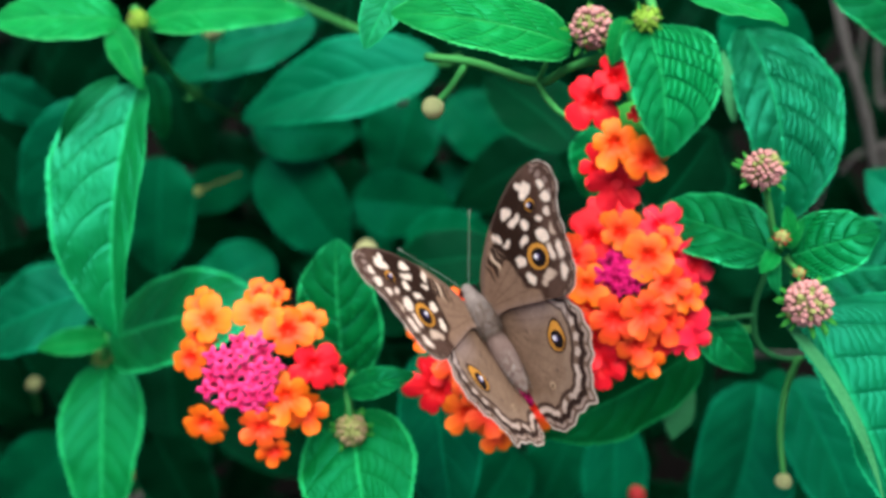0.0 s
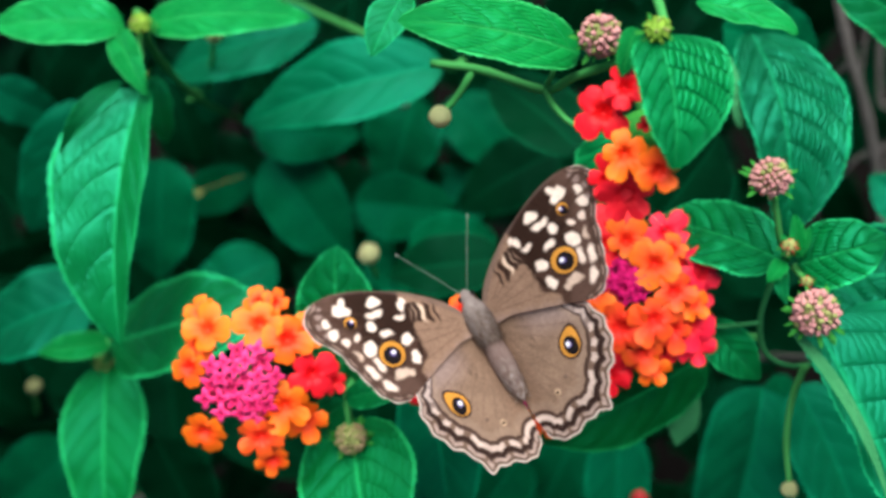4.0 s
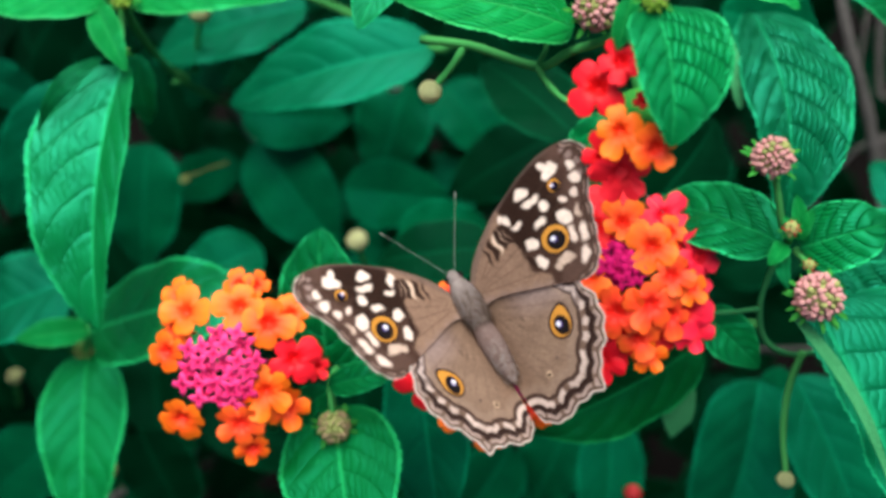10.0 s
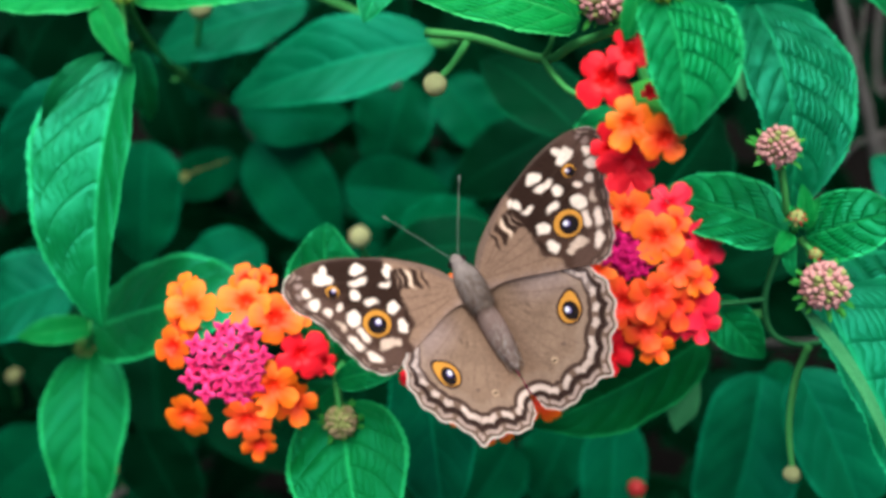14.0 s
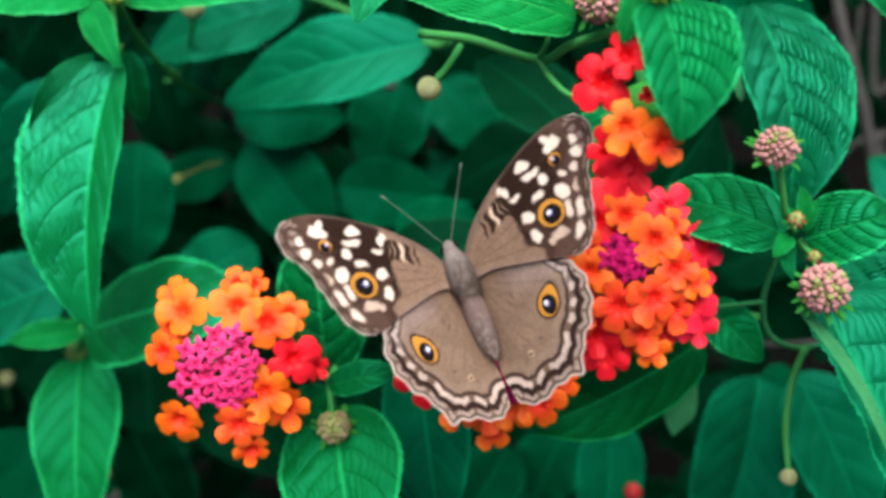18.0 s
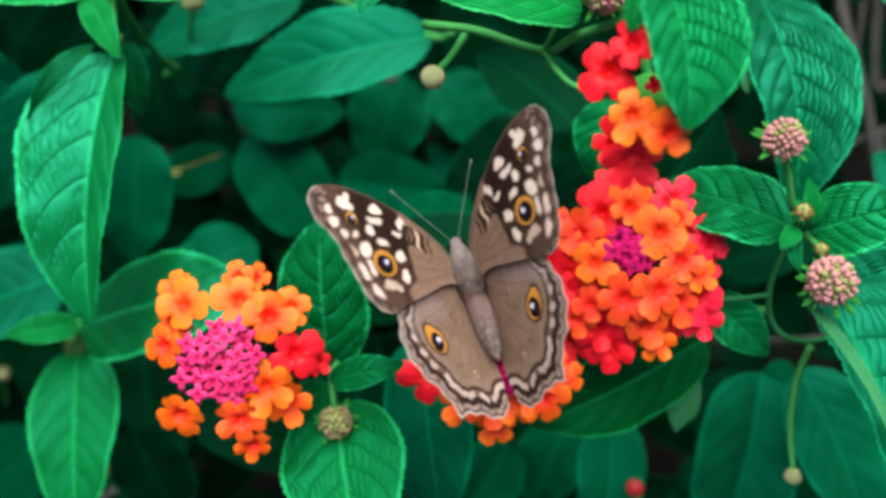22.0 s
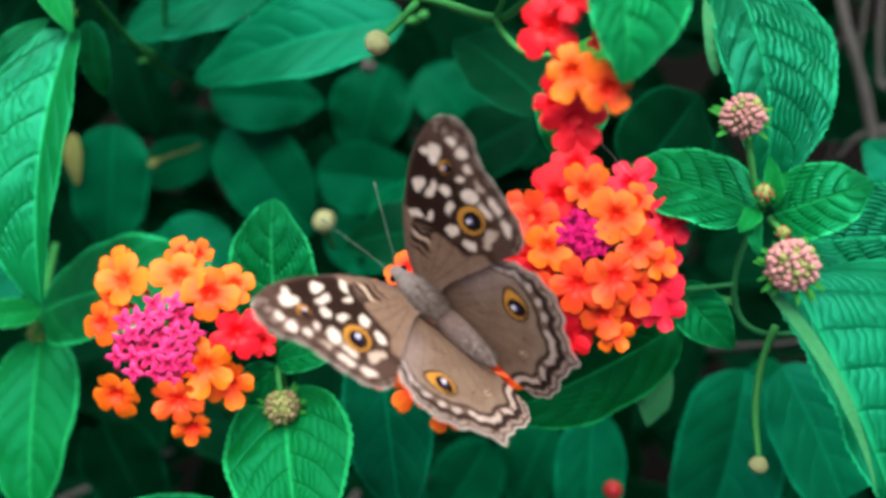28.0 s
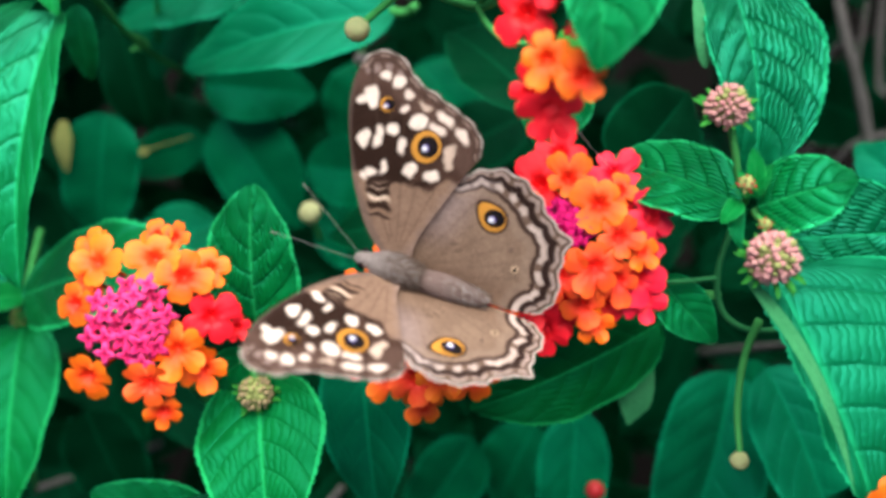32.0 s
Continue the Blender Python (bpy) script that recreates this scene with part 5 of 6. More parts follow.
head_edge = flower_head((7.42, -4.14, 1.6), 1.3, "orange and magenta lantana head at the edge of the shrub", [(ORANGE, -0.4, 0, -0.04), (ORANGE, -0.18, 0.31, -0.03), (VERMILION, 0.32, 0.46, -0.07), (ORANGE, 0.66, 0.05, -0.09), (CORAL, -0.29, -0.43, -0.06), (ORANGE, 0.25, -0.51, -0.07)], 20, 0.6, PINK, (0.08, 0), ((7.75, -4.33, 1), (8.74, -5.61, -1)), 5, 1)

# ---- closed heads, spent heads and twigs ----
bud_right_up = bud_head((4.86, 1.26, 1), 0.31, "dusty pink closed lantana head with green bracts", (0, 0.55, 1), PINK_TIP, ((4.9, 1.22, 0.9), (5.04, 0.77, 0.7), (5.21, 0.25, 0.4)), 16, 84, 1, CUP)
bud_right_low = bud_head((5.43, -0.81, 1.3), 0.35, "dusty pink closed lantana head with green bracts", (0, 0.2, 1), PINK_TIP, ((5.54, -0.86, 1), (5.57, -0.44, 0.6), (5.42, -0.1, 0.4)), 16, 92, 2, CUP)
bud_top = bud_head((2.13, 3.32, 1.6), 0.32, "pink and green closed lantana head", (0, 0.2, 1), PINK_TIP, ((2.17, 3.38, 1.3), (2.39, 3.07, 1.4)), 14, 84, 3, CUP)
bud_low = bud_head((-1.89, -3.15, -0.9), 0.28, "brownish green closed lantana head over a leaf", (0, 0.2, 1), BROWN_TIP, ((-1.9, -3.15, -1), (-1.94, -2.74, -0.9), (-1.98, -2.52, -1)), 16, 56, 4, CUP)
bud_top_green = bud_head((2.61, 3.03, 3.3), 0.18, "small green lantana bud between young leaves", (0, 0.2, 1), LIME, (), 16, 30, 5, LIME)
bud_upper_left = bud_head((-6, 4.49, -2.4), 0.21, "small yellow-green lantana bud", (0, 0.2, 1), LIME, (), 14, 30, 6, LIME)
bud_upper_left_low = bud_head((-5.93, 3.46, -2.2), 0.13, "small yellow-green lantana bud", (0, 0.2, 1), BRACT, (), 6, 18, 7, BRACT)
bud_left = bud_head((-7.94, -2.39, -5.6), 0.22, "small green lantana bud", (0, 0.2, 1), CUP, ((-7.98, -2.4, -5.7), (-7.74, -2.02, -5.3)), 10, 30, 8, BRACT)
bud_right_small = bud_head((5.14, 0.2, 1), 0.14, "small red-tipped lantana bud", (0, 0.4, 1), RED_BUD, ((5.17, 0.2, 0.9), (5.28, -0.01, 0.5)), 7, 14, 9, CUP)
ball_centre = seed_ball((-0.26, 2.24, 0.9), 0.18, "round cream seed ball on a thin stalk", BERRY, ((-0.24, 2.29, 0.9), (0.02, 2.62, 0.6), (0.23, 3.04, 0.0)), 1)
ball_low = seed_ball((5.85, -4.13, -1.2), 0.15, "round cream seed ball on a long hanging stalk", BERRY, ((5.86, -4.08, -1.2), (5.77, -3.28, -1.1), (5.80, -2.48, -0.9), (5.96, -1.86, -0.7)), 2)
ball_back = seed_ball((-1.32, 3.89, -8.6), 0.18, "dull brown seed ball deep in the shrub", TWIG, ((-1.32, 3.89, -8.6), (-1.18, 4.55, -8)), 3)
ball_back_left = seed_ball((-5.49, 5.14, -6), 0.25, "round cream seed ball", BERRY, ((-5.49, 5.14, -6), (-5.78, 4.88, -7), (-6.42, 4.32, -9)), 4)
ball_middle = seed_ball((-2, 0.02, -6), 0.24, "round cream seed ball behind the leaves", BERRY, ((-2.01, 0.02, -6.1), (-1.92, -0.53, -7)), 5)
ball_red_back = seed_ball((-6.27, 2.92, -13), 0.17, "small red bud deep in the shrub", RED_BUD, ((-6.27, 2.92, -13), (-5.97, 2.35, -13)), 6)
ball_red_left = seed_ball((-7.4, 2.66, -13), 0.12, "small dark red bud deep in the shrub", RED_BUD, ((-7.4, 2.66, -13), (-6.81, 2.44, -13)), 7)
ball_red_low_left = seed_ball((-9.37, -6.52, -12), 0.19, "small red bud deep in the shrub", RED_BUD, ((-9.37, -6.52, -12), (-9.6, -7.9, -13)), 8)
ball_red_low = seed_ball((4.23, -5.69, -6.3), 0.20, "red bud deep in the shrub", RED_BUD, ((4.23, -5.69, -6.3), (4.5, -6.6, -6.8), (5.07, -8.27, -11)), 9)
ball_pale_left = seed_ball((-11.93, -3.72, -11), 0.2, "pale bud deep in the shrub", BERRY, ((-11.93, -3.72, -11), (-12.26, -4.7, -12)), 10)
ball_pale_low = seed_ball((1.39, -5.93, -10), 0.15, "pale bud deep in the shrub", CUP, ((1.39, -5.93, -10), (1.63, -6.87, -11)), 11)
twig = thing("bare_twig", (11.12, 5.45, -11), "bare grey woody stem with side twigs behind the shrub", "twig")
stem(twig, 0.135, 0.2, (10.85, 7.77, -11.5), (11.07, 5.53, -11), (11.6, 3.93, -11.2), (12.3, 1.61, -11.8), (13.15, -0.83, -13), (21.61, -5.08, -30), (40.1, -10.82, -72), mat=TWIG, name="branch", knobs=0.10)
stem(twig, 0.09, 0.06, (11.16, 5.3, -11), (10.89, 4.94, -11.6), (10.85, 4.45, -12.5), mat=TWIG, name="branch", knobs=0.10)
stem(twig, 0.07, 0.05, (11.64, 2.19, -13), (12.09, 2.8, -12.5), (13.4, 3.13, -12.5), mat=TWIG, name="branch", knobs=0.10)
stem(twig, 0.1, 0.1, (13.42, 8.16, -14), (13.48, 4.95, -14.5), (14.26, 0.55, -15), mat=TWIG, name="branch", knobs=0.10)
stem(twig, 0.05, 0.05, (10.66, 2.26, -14), (11.84, 3.25, -13.5), (14.12, 5.04, -14), mat=TWIG, name="branch", knobs=0.10)
stem(twig, 0.04, 0.04, (11.18, 0.88, -14), (12.39, 4, -14), (12.9, 7.12, -14), mat=TWIG, name="branch", knobs=0.10)
bud_right_pink = bud_head((5.41, -0.35, 1), 0.11, "tiny pink lantana bud beside a leaf stalk", (0, 0.4, 1), RED_BUD, ((5.44, -0.35, 0.9), (5.39, -0.14, 0.5)), 4, 10, 10, CUP)
thread = thing("spider_thread", (2.82, 0.74, 1.4), "thin pale spider thread strung between flower and leaf", "thread")
stem(thread, 0.0025, 0.0025, (2.72, 0.84, 1.6), (3.05, 0.63, 1), (3.39, 0.41, 0.5), mat=PALE_THREAD, name="strand", knobs=0)

fly, wings, feelers = build_butterfly()


# ---- movement ----
def nod(ob, du, dv):
    """A thing's place when the wind shifts it over the plan, in centimetres."""
    return PLAN @ Matrix.Translation((Vector(ob["at"]) + Vector((du, dv, 0))) * CM)


def perched(u, v, h, yaw, pitch, roll):
    """The butterfly's place on the plan, in centimetres and degrees."""
    turn = Matrix.Rotation(radians(yaw), 4, "Z") @ Matrix.Rotation(radians(pitch), 4, "X") @ Matrix.Rotation(radians(roll), 4, "Y")
    return PLAN @ Matrix.Translation(Vector((u, v, h)) * CM) @ turn


def raised(side, angle, sweep=0.0):
    """A wing turned up about its hinge and swept forward in its plane; side is -1 for the left wings."""
    return Matrix.Translation((side * HINGE_X * CM, 0, HINGE_Z * CM)) @ Matrix.Rotation(radians(-side * angle), 4, "Y") @ Matrix.Rotation(radians(side * sweep), 4, "Z")


def swung(side, angle):
    """An antenna turned about its root, towards the other one."""
    root = Matrix.Translation(Vector((side * 0.05, 0.56, 0.18)) * CM)
    return root @ Matrix.Rotation(radians(side * angle), 4, "Z") @ root.inverted()


def motions():
    walk(fly, [
        (0, perched(0.504, -1.085, 0.941, 29.8, -17.8, 5.9)),
        (0.5, perched(0.419, -1.074, 0.961, 29.3, -20.5, 4.1)),
        (1, perched(0.391, -1.003, 0.967, 29.5, -21.8, 3.3)),
        (1.5, perched(0.394, -1.012, 0.987, 29.3, -19.2, 2.9)),
        (2, perched(0.415, -1.050, 1.013, 28.6, -16.2, 2.5)),
        (2.5, perched(0.422, -1.009, 1.012, 28.8, -15.3, 2.7)),
        (3, perched(0.396, -0.996, 1.011, 28.9, -15.0, 1.8)),
        (3.5, perched(0.376, -1.012, 1.006, 28.9, -14.0, 1.5)),
        (5.5, perched(0.381, -1.050, 0.767, 30.7, -24.3, 2.2)),
        (6, perched(0.404, -1.068, 0.763, 29.9, -27.4, 2.8)),
        (6.5, perched(0.364, -1.078, 0.783, 30.8, -25.4, 3.8)),
        (7, perched(0.369, -1.045, 0.828, 30.4, -20.7, 5.0)),
        (7.5, perched(0.386, -1.054, 0.876, 30.0, -16.4, 5.3)),
        (8, perched(0.362, -1.082, 0.912, 30.1, -14.8, 5.8)),
        (8.5, perched(0.382, -1.045, 0.929, 30.1, -15.1, 6.3)),
        (9, perched(0.357, -1.037, 0.936, 30.2, -16.9, 6.5)),
        (9.5, perched(0.354, -1.009, 0.942, 30.6, -17.4, 6.8)),
        (10, perched(0.359, -0.999, 0.972, 30.5, -15.6, 6.7)),
        (10.5, perched(0.369, -1.034, 1.011, 29.8, -14.3, 6.6)),
        (11, perched(0.405, -1.008, 1.036, 29.7, -12.7, 6.7)),
        (11.5, perched(0.406, -0.989, 1.051, 29.5, -12.5, 6.9)),
        (12, perched(0.420, -0.990, 1.069, 29.8, -12.4, 6.9)),
        (12.5, perched(0.386, -0.979, 1.097, 29.7, -12.7, 6.8)),
        (13, perched(0.378, -0.980, 1.144, 29.5, -11.4, 6.3)),
        (13.5, perched(0.353, -0.961, 1.098, 29.6, -12.4, 4.9)),
        (14, perched(0.293, -0.870, 1.045, 29.1, -13.3, 3.8)),
        (14.5, perched(0.202, -0.799, 0.973, 29.2, -15.8, 2.1)),
        (16.5, perched(0.193, -0.701, 0.948, 28.1, -18.6, 2.5)),
        (17, perched(0.171, -0.651, 0.925, 24.0, -19.8, 1.7)),
        (17.5, perched(0.179, -0.625, 0.922, 23.1, -19.9, 1.1)),
        (18, perched(0.218, -0.635, 0.937, 22.1, -19.1, 0.6)),
        (18.5, perched(0.274, -0.621, 0.947, 20.6, -19.3, 0.5)),
        (19, perched(0.236, -0.597, 0.954, 20.7, -22.4, -0.4)),
        (19.5, perched(0.250, -0.648, 0.922, 21.8, -26.4, -3.4)),
        (20, perched(0.222, -0.648, 0.906, 22.0, -28.1, -4.9)),
        (20.5, perched(0.224, -0.647, 0.892, 22.4, -28.7, -5.0)),
        (21, perched(0.235, -0.616, 0.868, 22.3, -27.1, -4.9)),
        (21.5, perched(0.257, -0.667, 0.895, 20.8, -20.8, -4.2)),
        (22, perched(0.255, -0.702, 0.902, 19.2, -20.0, -4.9)),
        (22.5, perched(0.279, -0.646, 0.894, 18.9, -21.7, -4.6)),
        (23, perched(0.332, -0.624, 0.895, 17.5, -23.6, -4.1)),
        (23.5, perched(0.298, -0.660, 0.933, 18.1, -21.3, -3.5)),
        (24, perched(0.294, -0.708, 0.981, 18.7, -19.3, -2.5)),
        (24.5, perched(0.308, -0.789, 1.050, 20.5, -17.0, -1.3)),
        (25, perched(0.326, -0.891, 1.132, 23.2, -15.7, -0.0)),
        (25.5, perched(0.363, -0.963, 1.213, 26.6, -13.8, 1.6)),
        (27.5, perched(0.407, -1.300, 1.154, 40.5, -8.4, 8.6)),
        (28, perched(0.434, -1.366, 1.135, 46.9, -4.2, 9.3)),
        (28.5, perched(0.494, -1.384, 1.123, 56.6, 0.2, 11.9)),
        (29, perched(0.528, -1.299, 1.136, 62.1, 4.7, 14.5)),
        (29.5, perched(0.572, -1.285, 1.180, 64.4, 7.8, 16.0)),
        (30, perched(0.714, -1.287, 1.237, 63.1, 14.4, 18.8)),
        (30.5, perched(0.659, -1.359, 1.242, 62.3, 17.0, 19.7)),
        (31, perched(0.615, -1.344, 1.229, 64.0, 14.9, 19.5)),
        (31.5, perched(0.452, -1.280, 1.139, 70.9, 5.4, 19.6)),
        (32, perched(0.417, -1.172, 1.124, 72.6, 1.6, 18.5)),
    ])
    hind_left, fore_left, hind_right, fore_right = wings
    walk(fore_left, [
        (0, raised(-1, 62.5, -2.0)), (0.5, raised(-1, 56.6, -2.1)), (1, raised(-1, 54.2, -2.6)), (1.5, raised(-1, 51.1, -2.2)), (2, raised(-1, 45.7, -2.4)),
        (2.5, raised(-1, 45.4, -2.2)), (3, raised(-1, 41.6, -2.2)), (3.5, raised(-1, 40.0, -2.3)), (5.5, raised(-1, 45.9, -3.6)), (6, raised(-1, 48.5, -3.5)),
        (6.5, raised(-1, 50.6, -3.6)), (7, raised(-1, 51.2, -2.7)), (7.5, raised(-1, 49.3, -2.3)), (8, raised(-1, 48.5, -2.1)), (8.5, raised(-1, 46.2, -2.3)),
        (9, raised(-1, 44.7, -2.7)), (9.5, raised(-1, 44.3, -2.7)), (10, raised(-1, 42.5, -2.9)), (10.5, raised(-1, 38.2, -2.9)), (11, raised(-1, 35.0, -3.1)),
        (11.5, raised(-1, 33.3, -3.2)), (12, raised(-1, 31.8, -3.4)), (12.5, raised(-1, 30.1, -3.4)), (13, raised(-1, 27.9, -3.8)), (13.5, raised(-1, 28.9, -3.5)),
        (14, raised(-1, 34.5, -2.7)), (14.5, raised(-1, 40.8, -2.1)), (16.5, raised(-1, 54.7, -2.2)), (17, raised(-1, 52.5, -2.6)), (17.5, raised(-1, 49.1, -2.5)),
        (18, raised(-1, 42.8, -2.2)), (18.5, raised(-1, 36.3, -2.4)), (19, raised(-1, 29.4, -3.6)), (19.5, raised(-1, 27.6, -2.4)), (20, raised(-1, 30.4, -2.0)),
        (20.5, raised(-1, 35.5, -2.0)), (21, raised(-1, 47.2, -2.1)), (21.5, raised(-1, 54.1, -1.5)), (22, raised(-1, 59.9, -1.2)), (22.5, raised(-1, 63.7, -1.5)),
        (23, raised(-1, 66.0, -1.5)), (23.5, raised(-1, 64.7, -0.8)), (24, raised(-1, 60.3, -0.5)), (24.5, raised(-1, 54.1, -0.6)), (25, raised(-1, 50.2, -1.0)),
        (25.5, raised(-1, 43.8, -1.0)), (27.5, raised(-1, 42.5, -0.4)), (28, raised(-1, 52.9, 0.1)), (28.5, raised(-1, 64.8, 0.8)), (29, raised(-1, 72.0, 2.9)),
        (29.5, raised(-1, 76.5, 2.5)), (30, raised(-1, 77.5, 1.7)), (30.5, raised(-1, 68.7, 3.1)), (31, raised(-1, 55.1, 0.1)), (31.5, raised(-1, 48.2, 0.6)),
        (32, raised(-1, 39.6, 1.0)),
    ])
    walk(hind_left, [
        (0, raised(-1, 62.5)), (0.5, raised(-1, 56.6)), (1, raised(-1, 54.2)), (1.5, raised(-1, 51.3)), (2, raised(-1, 46.4)),
        (2.5, raised(-1, 45.4)), (3, raised(-1, 41.7)), (3.5, raised(-1, 41.0)), (5.5, raised(-1, 47.5)), (6, raised(-1, 49.6)),
        (6.5, raised(-1, 52.1)), (7, raised(-1, 53.0)), (7.5, raised(-1, 51.9)), (8, raised(-1, 51.1)), (8.5, raised(-1, 48.9)),
        (9, raised(-1, 47.2)), (9.5, raised(-1, 46.7)), (10, raised(-1, 44.2)), (10.5, raised(-1, 40.0)), (11, raised(-1, 36.9)),
        (11.5, raised(-1, 35.5)), (12, raised(-1, 33.9)), (12.5, raised(-1, 33.0)), (13, raised(-1, 32.4)), (13.5, raised(-1, 32.0)),
        (14, raised(-1, 36.7)), (14.5, raised(-1, 42.3)), (16.5, raised(-1, 56.0)), (17, raised(-1, 53.7)), (17.5, raised(-1, 49.9)),
        (18, raised(-1, 42.9)), (18.5, raised(-1, 35.9)), (19, raised(-1, 27.3)), (19.5, raised(-1, 27.3)), (20, raised(-1, 29.8)),
        (20.5, raised(-1, 34.5)), (21, raised(-1, 44.9)), (21.5, raised(-1, 52.3)), (22, raised(-1, 58.2)), (22.5, raised(-1, 62.8)),
        (23, raised(-1, 65.4)), (23.5, raised(-1, 64.5)), (24, raised(-1, 60.0)), (24.5, raised(-1, 54.2)), (25, raised(-1, 50.2)),
        (25.5, raised(-1, 43.3)), (27.5, raised(-1, 42.8)), (28, raised(-1, 53.7)), (28.5, raised(-1, 63.4)), (29, raised(-1, 70.0)),
        (29.5, raised(-1, 75.0)), (30, raised(-1, 75.0)), (30.5, raised(-1, 68.3)), (31, raised(-1, 57.6)), (31.5, raised(-1, 49.8)),
        (32, raised(-1, 37.2)),
    ])
    walk(feelers[0], [(0, swung(-1, 0)), (25.5, swung(-1, 0)), (28, swung(-1, 22)), (28.8, swung(-1, 44)), (30.5, swung(-1, 44)), (31.5, swung(-1, 30)), (32, swung(-1, 26))])
    walk(fore_right, [
        (0, raised(1, 55.7, -2.5)), (0.5, raised(1, 50.9, -2.0)), (1, raised(1, 48.2, -2.1)), (1.5, raised(1, 44.4, -2.2)), (2, raised(1, 38.1, -2.2)),
        (2.5, raised(1, 35.4, -2.5)), (3, raised(1, 32.3, -2.5)), (3.5, raised(1, 30.5, -2.1)), (5.5, raised(1, 36.3, -3.1)), (6, raised(1, 39.3, -3.8)),
        (6.5, raised(1, 41.2, -4.0)), (7, raised(1, 42.1, -3.6)), (7.5, raised(1, 41.9, -2.8)), (8, raised(1, 41.1, -2.9)), (8.5, raised(1, 39.4, -3.2)),
        (9, raised(1, 38.6, -3.5)), (9.5, raised(1, 38.0, -3.9)), (10, raised(1, 36.4, -3.7)), (10.5, raised(1, 31.9, -3.6)), (11, raised(1, 28.7, -3.8)),
        (11.5, raised(1, 26.5, -3.9)), (12, raised(1, 24.9, -4.2)), (12.5, raised(1, 23.4, -4.0)), (13, raised(1, 21.6, -3.5)), (13.5, raised(1, 21.5, -4.0)),
        (14, raised(1, 25.2, -3.0)), (14.5, raised(1, 30.2, -2.6)), (16.5, raised(1, 45.6, -1.8)), (17, raised(1, 44.1, -1.9)), (17.5, raised(1, 40.6, -2.0)),
        (18, raised(1, 33.1, -1.7)), (18.5, raised(1, 25.2, -1.5)), (19, raised(1, 17.4, -0.7)), (19.5, raised(1, 20.4, -1.8)), (20, raised(1, 24.2, -1.6)),
        (20.5, raised(1, 28.1, -1.5)), (21, raised(1, 38.2, -0.7)), (21.5, raised(1, 43.7, 0.1)), (22, raised(1, 51.7, -0.0)), (22.5, raised(1, 56.7, -0.5)),
        (23, raised(1, 59.1, -0.6)), (23.5, raised(1, 58.4, -0.1)), (24, raised(1, 54.2, 0.0)), (24.5, raised(1, 48.8, -0.1)), (25, raised(1, 44.2, -0.8)),
        (25.5, raised(1, 36.2, -0.9)), (27.5, raised(1, 44.4, 0.0)), (28, raised(1, 57.4, 0.2)), (28.5, raised(1, 68.0, 0.6)), (29, raised(1, 74.7, 2.0)),
        (29.5, raised(1, 74.7, 2.9)), (30, raised(1, 69.8, -0.8)), (30.5, raised(1, 64.8, 0.2)), (31, raised(1, 51.9, 0.3)), (31.5, raised(1, 45.5, -0.6)),
        (32, raised(1, 35.6, 0.3)),
    ])
    walk(hind_right, [
        (0, raised(1, 53.7)), (0.5, raised(1, 49.0)), (1, raised(1, 46.4)), (1.5, raised(1, 43.0)), (2, raised(1, 37.2)),
        (2.5, raised(1, 34.9)), (3, raised(1, 31.5)), (3.5, raised(1, 29.7)), (5.5, raised(1, 36.8)), (6, raised(1, 40.1)),
        (6.5, raised(1, 42.5)), (7, raised(1, 42.9)), (7.5, raised(1, 42.6)), (8, raised(1, 42.7)), (8.5, raised(1, 40.3)),
        (9, raised(1, 39.2)), (9.5, raised(1, 38.9)), (10, raised(1, 36.8)), (10.5, raised(1, 32.5)), (11, raised(1, 28.9)),
        (11.5, raised(1, 26.8)), (12, raised(1, 24.9)), (12.5, raised(1, 23.6)), (13, raised(1, 23.3)), (13.5, raised(1, 22.3)),
        (14, raised(1, 25.6)), (14.5, raised(1, 31.3)), (16.5, raised(1, 46.4)), (17, raised(1, 44.4)), (17.5, raised(1, 40.5)),
        (18, raised(1, 33.1)), (18.5, raised(1, 24.7)), (19, raised(1, 17.4)), (19.5, raised(1, 20.2)), (20, raised(1, 23.6)),
        (20.5, raised(1, 27.2)), (21, raised(1, 36.4)), (21.5, raised(1, 42.6)), (22, raised(1, 50.3)), (22.5, raised(1, 55.1)),
        (23, raised(1, 57.8)), (23.5, raised(1, 57.2)), (24, raised(1, 52.9)), (24.5, raised(1, 46.5)), (25, raised(1, 42.8)),
        (25.5, raised(1, 34.7)), (27.5, raised(1, 44.4)), (28, raised(1, 57.7)), (28.5, raised(1, 66.2)), (29, raised(1, 74.3)),
        (29.5, raised(1, 72.6)), (30, raised(1, 69.0)), (30.5, raised(1, 65.1)), (31, raised(1, 55.3)), (31.5, raised(1, 47.0)),
        (32, raised(1, 35.2)),
    ])
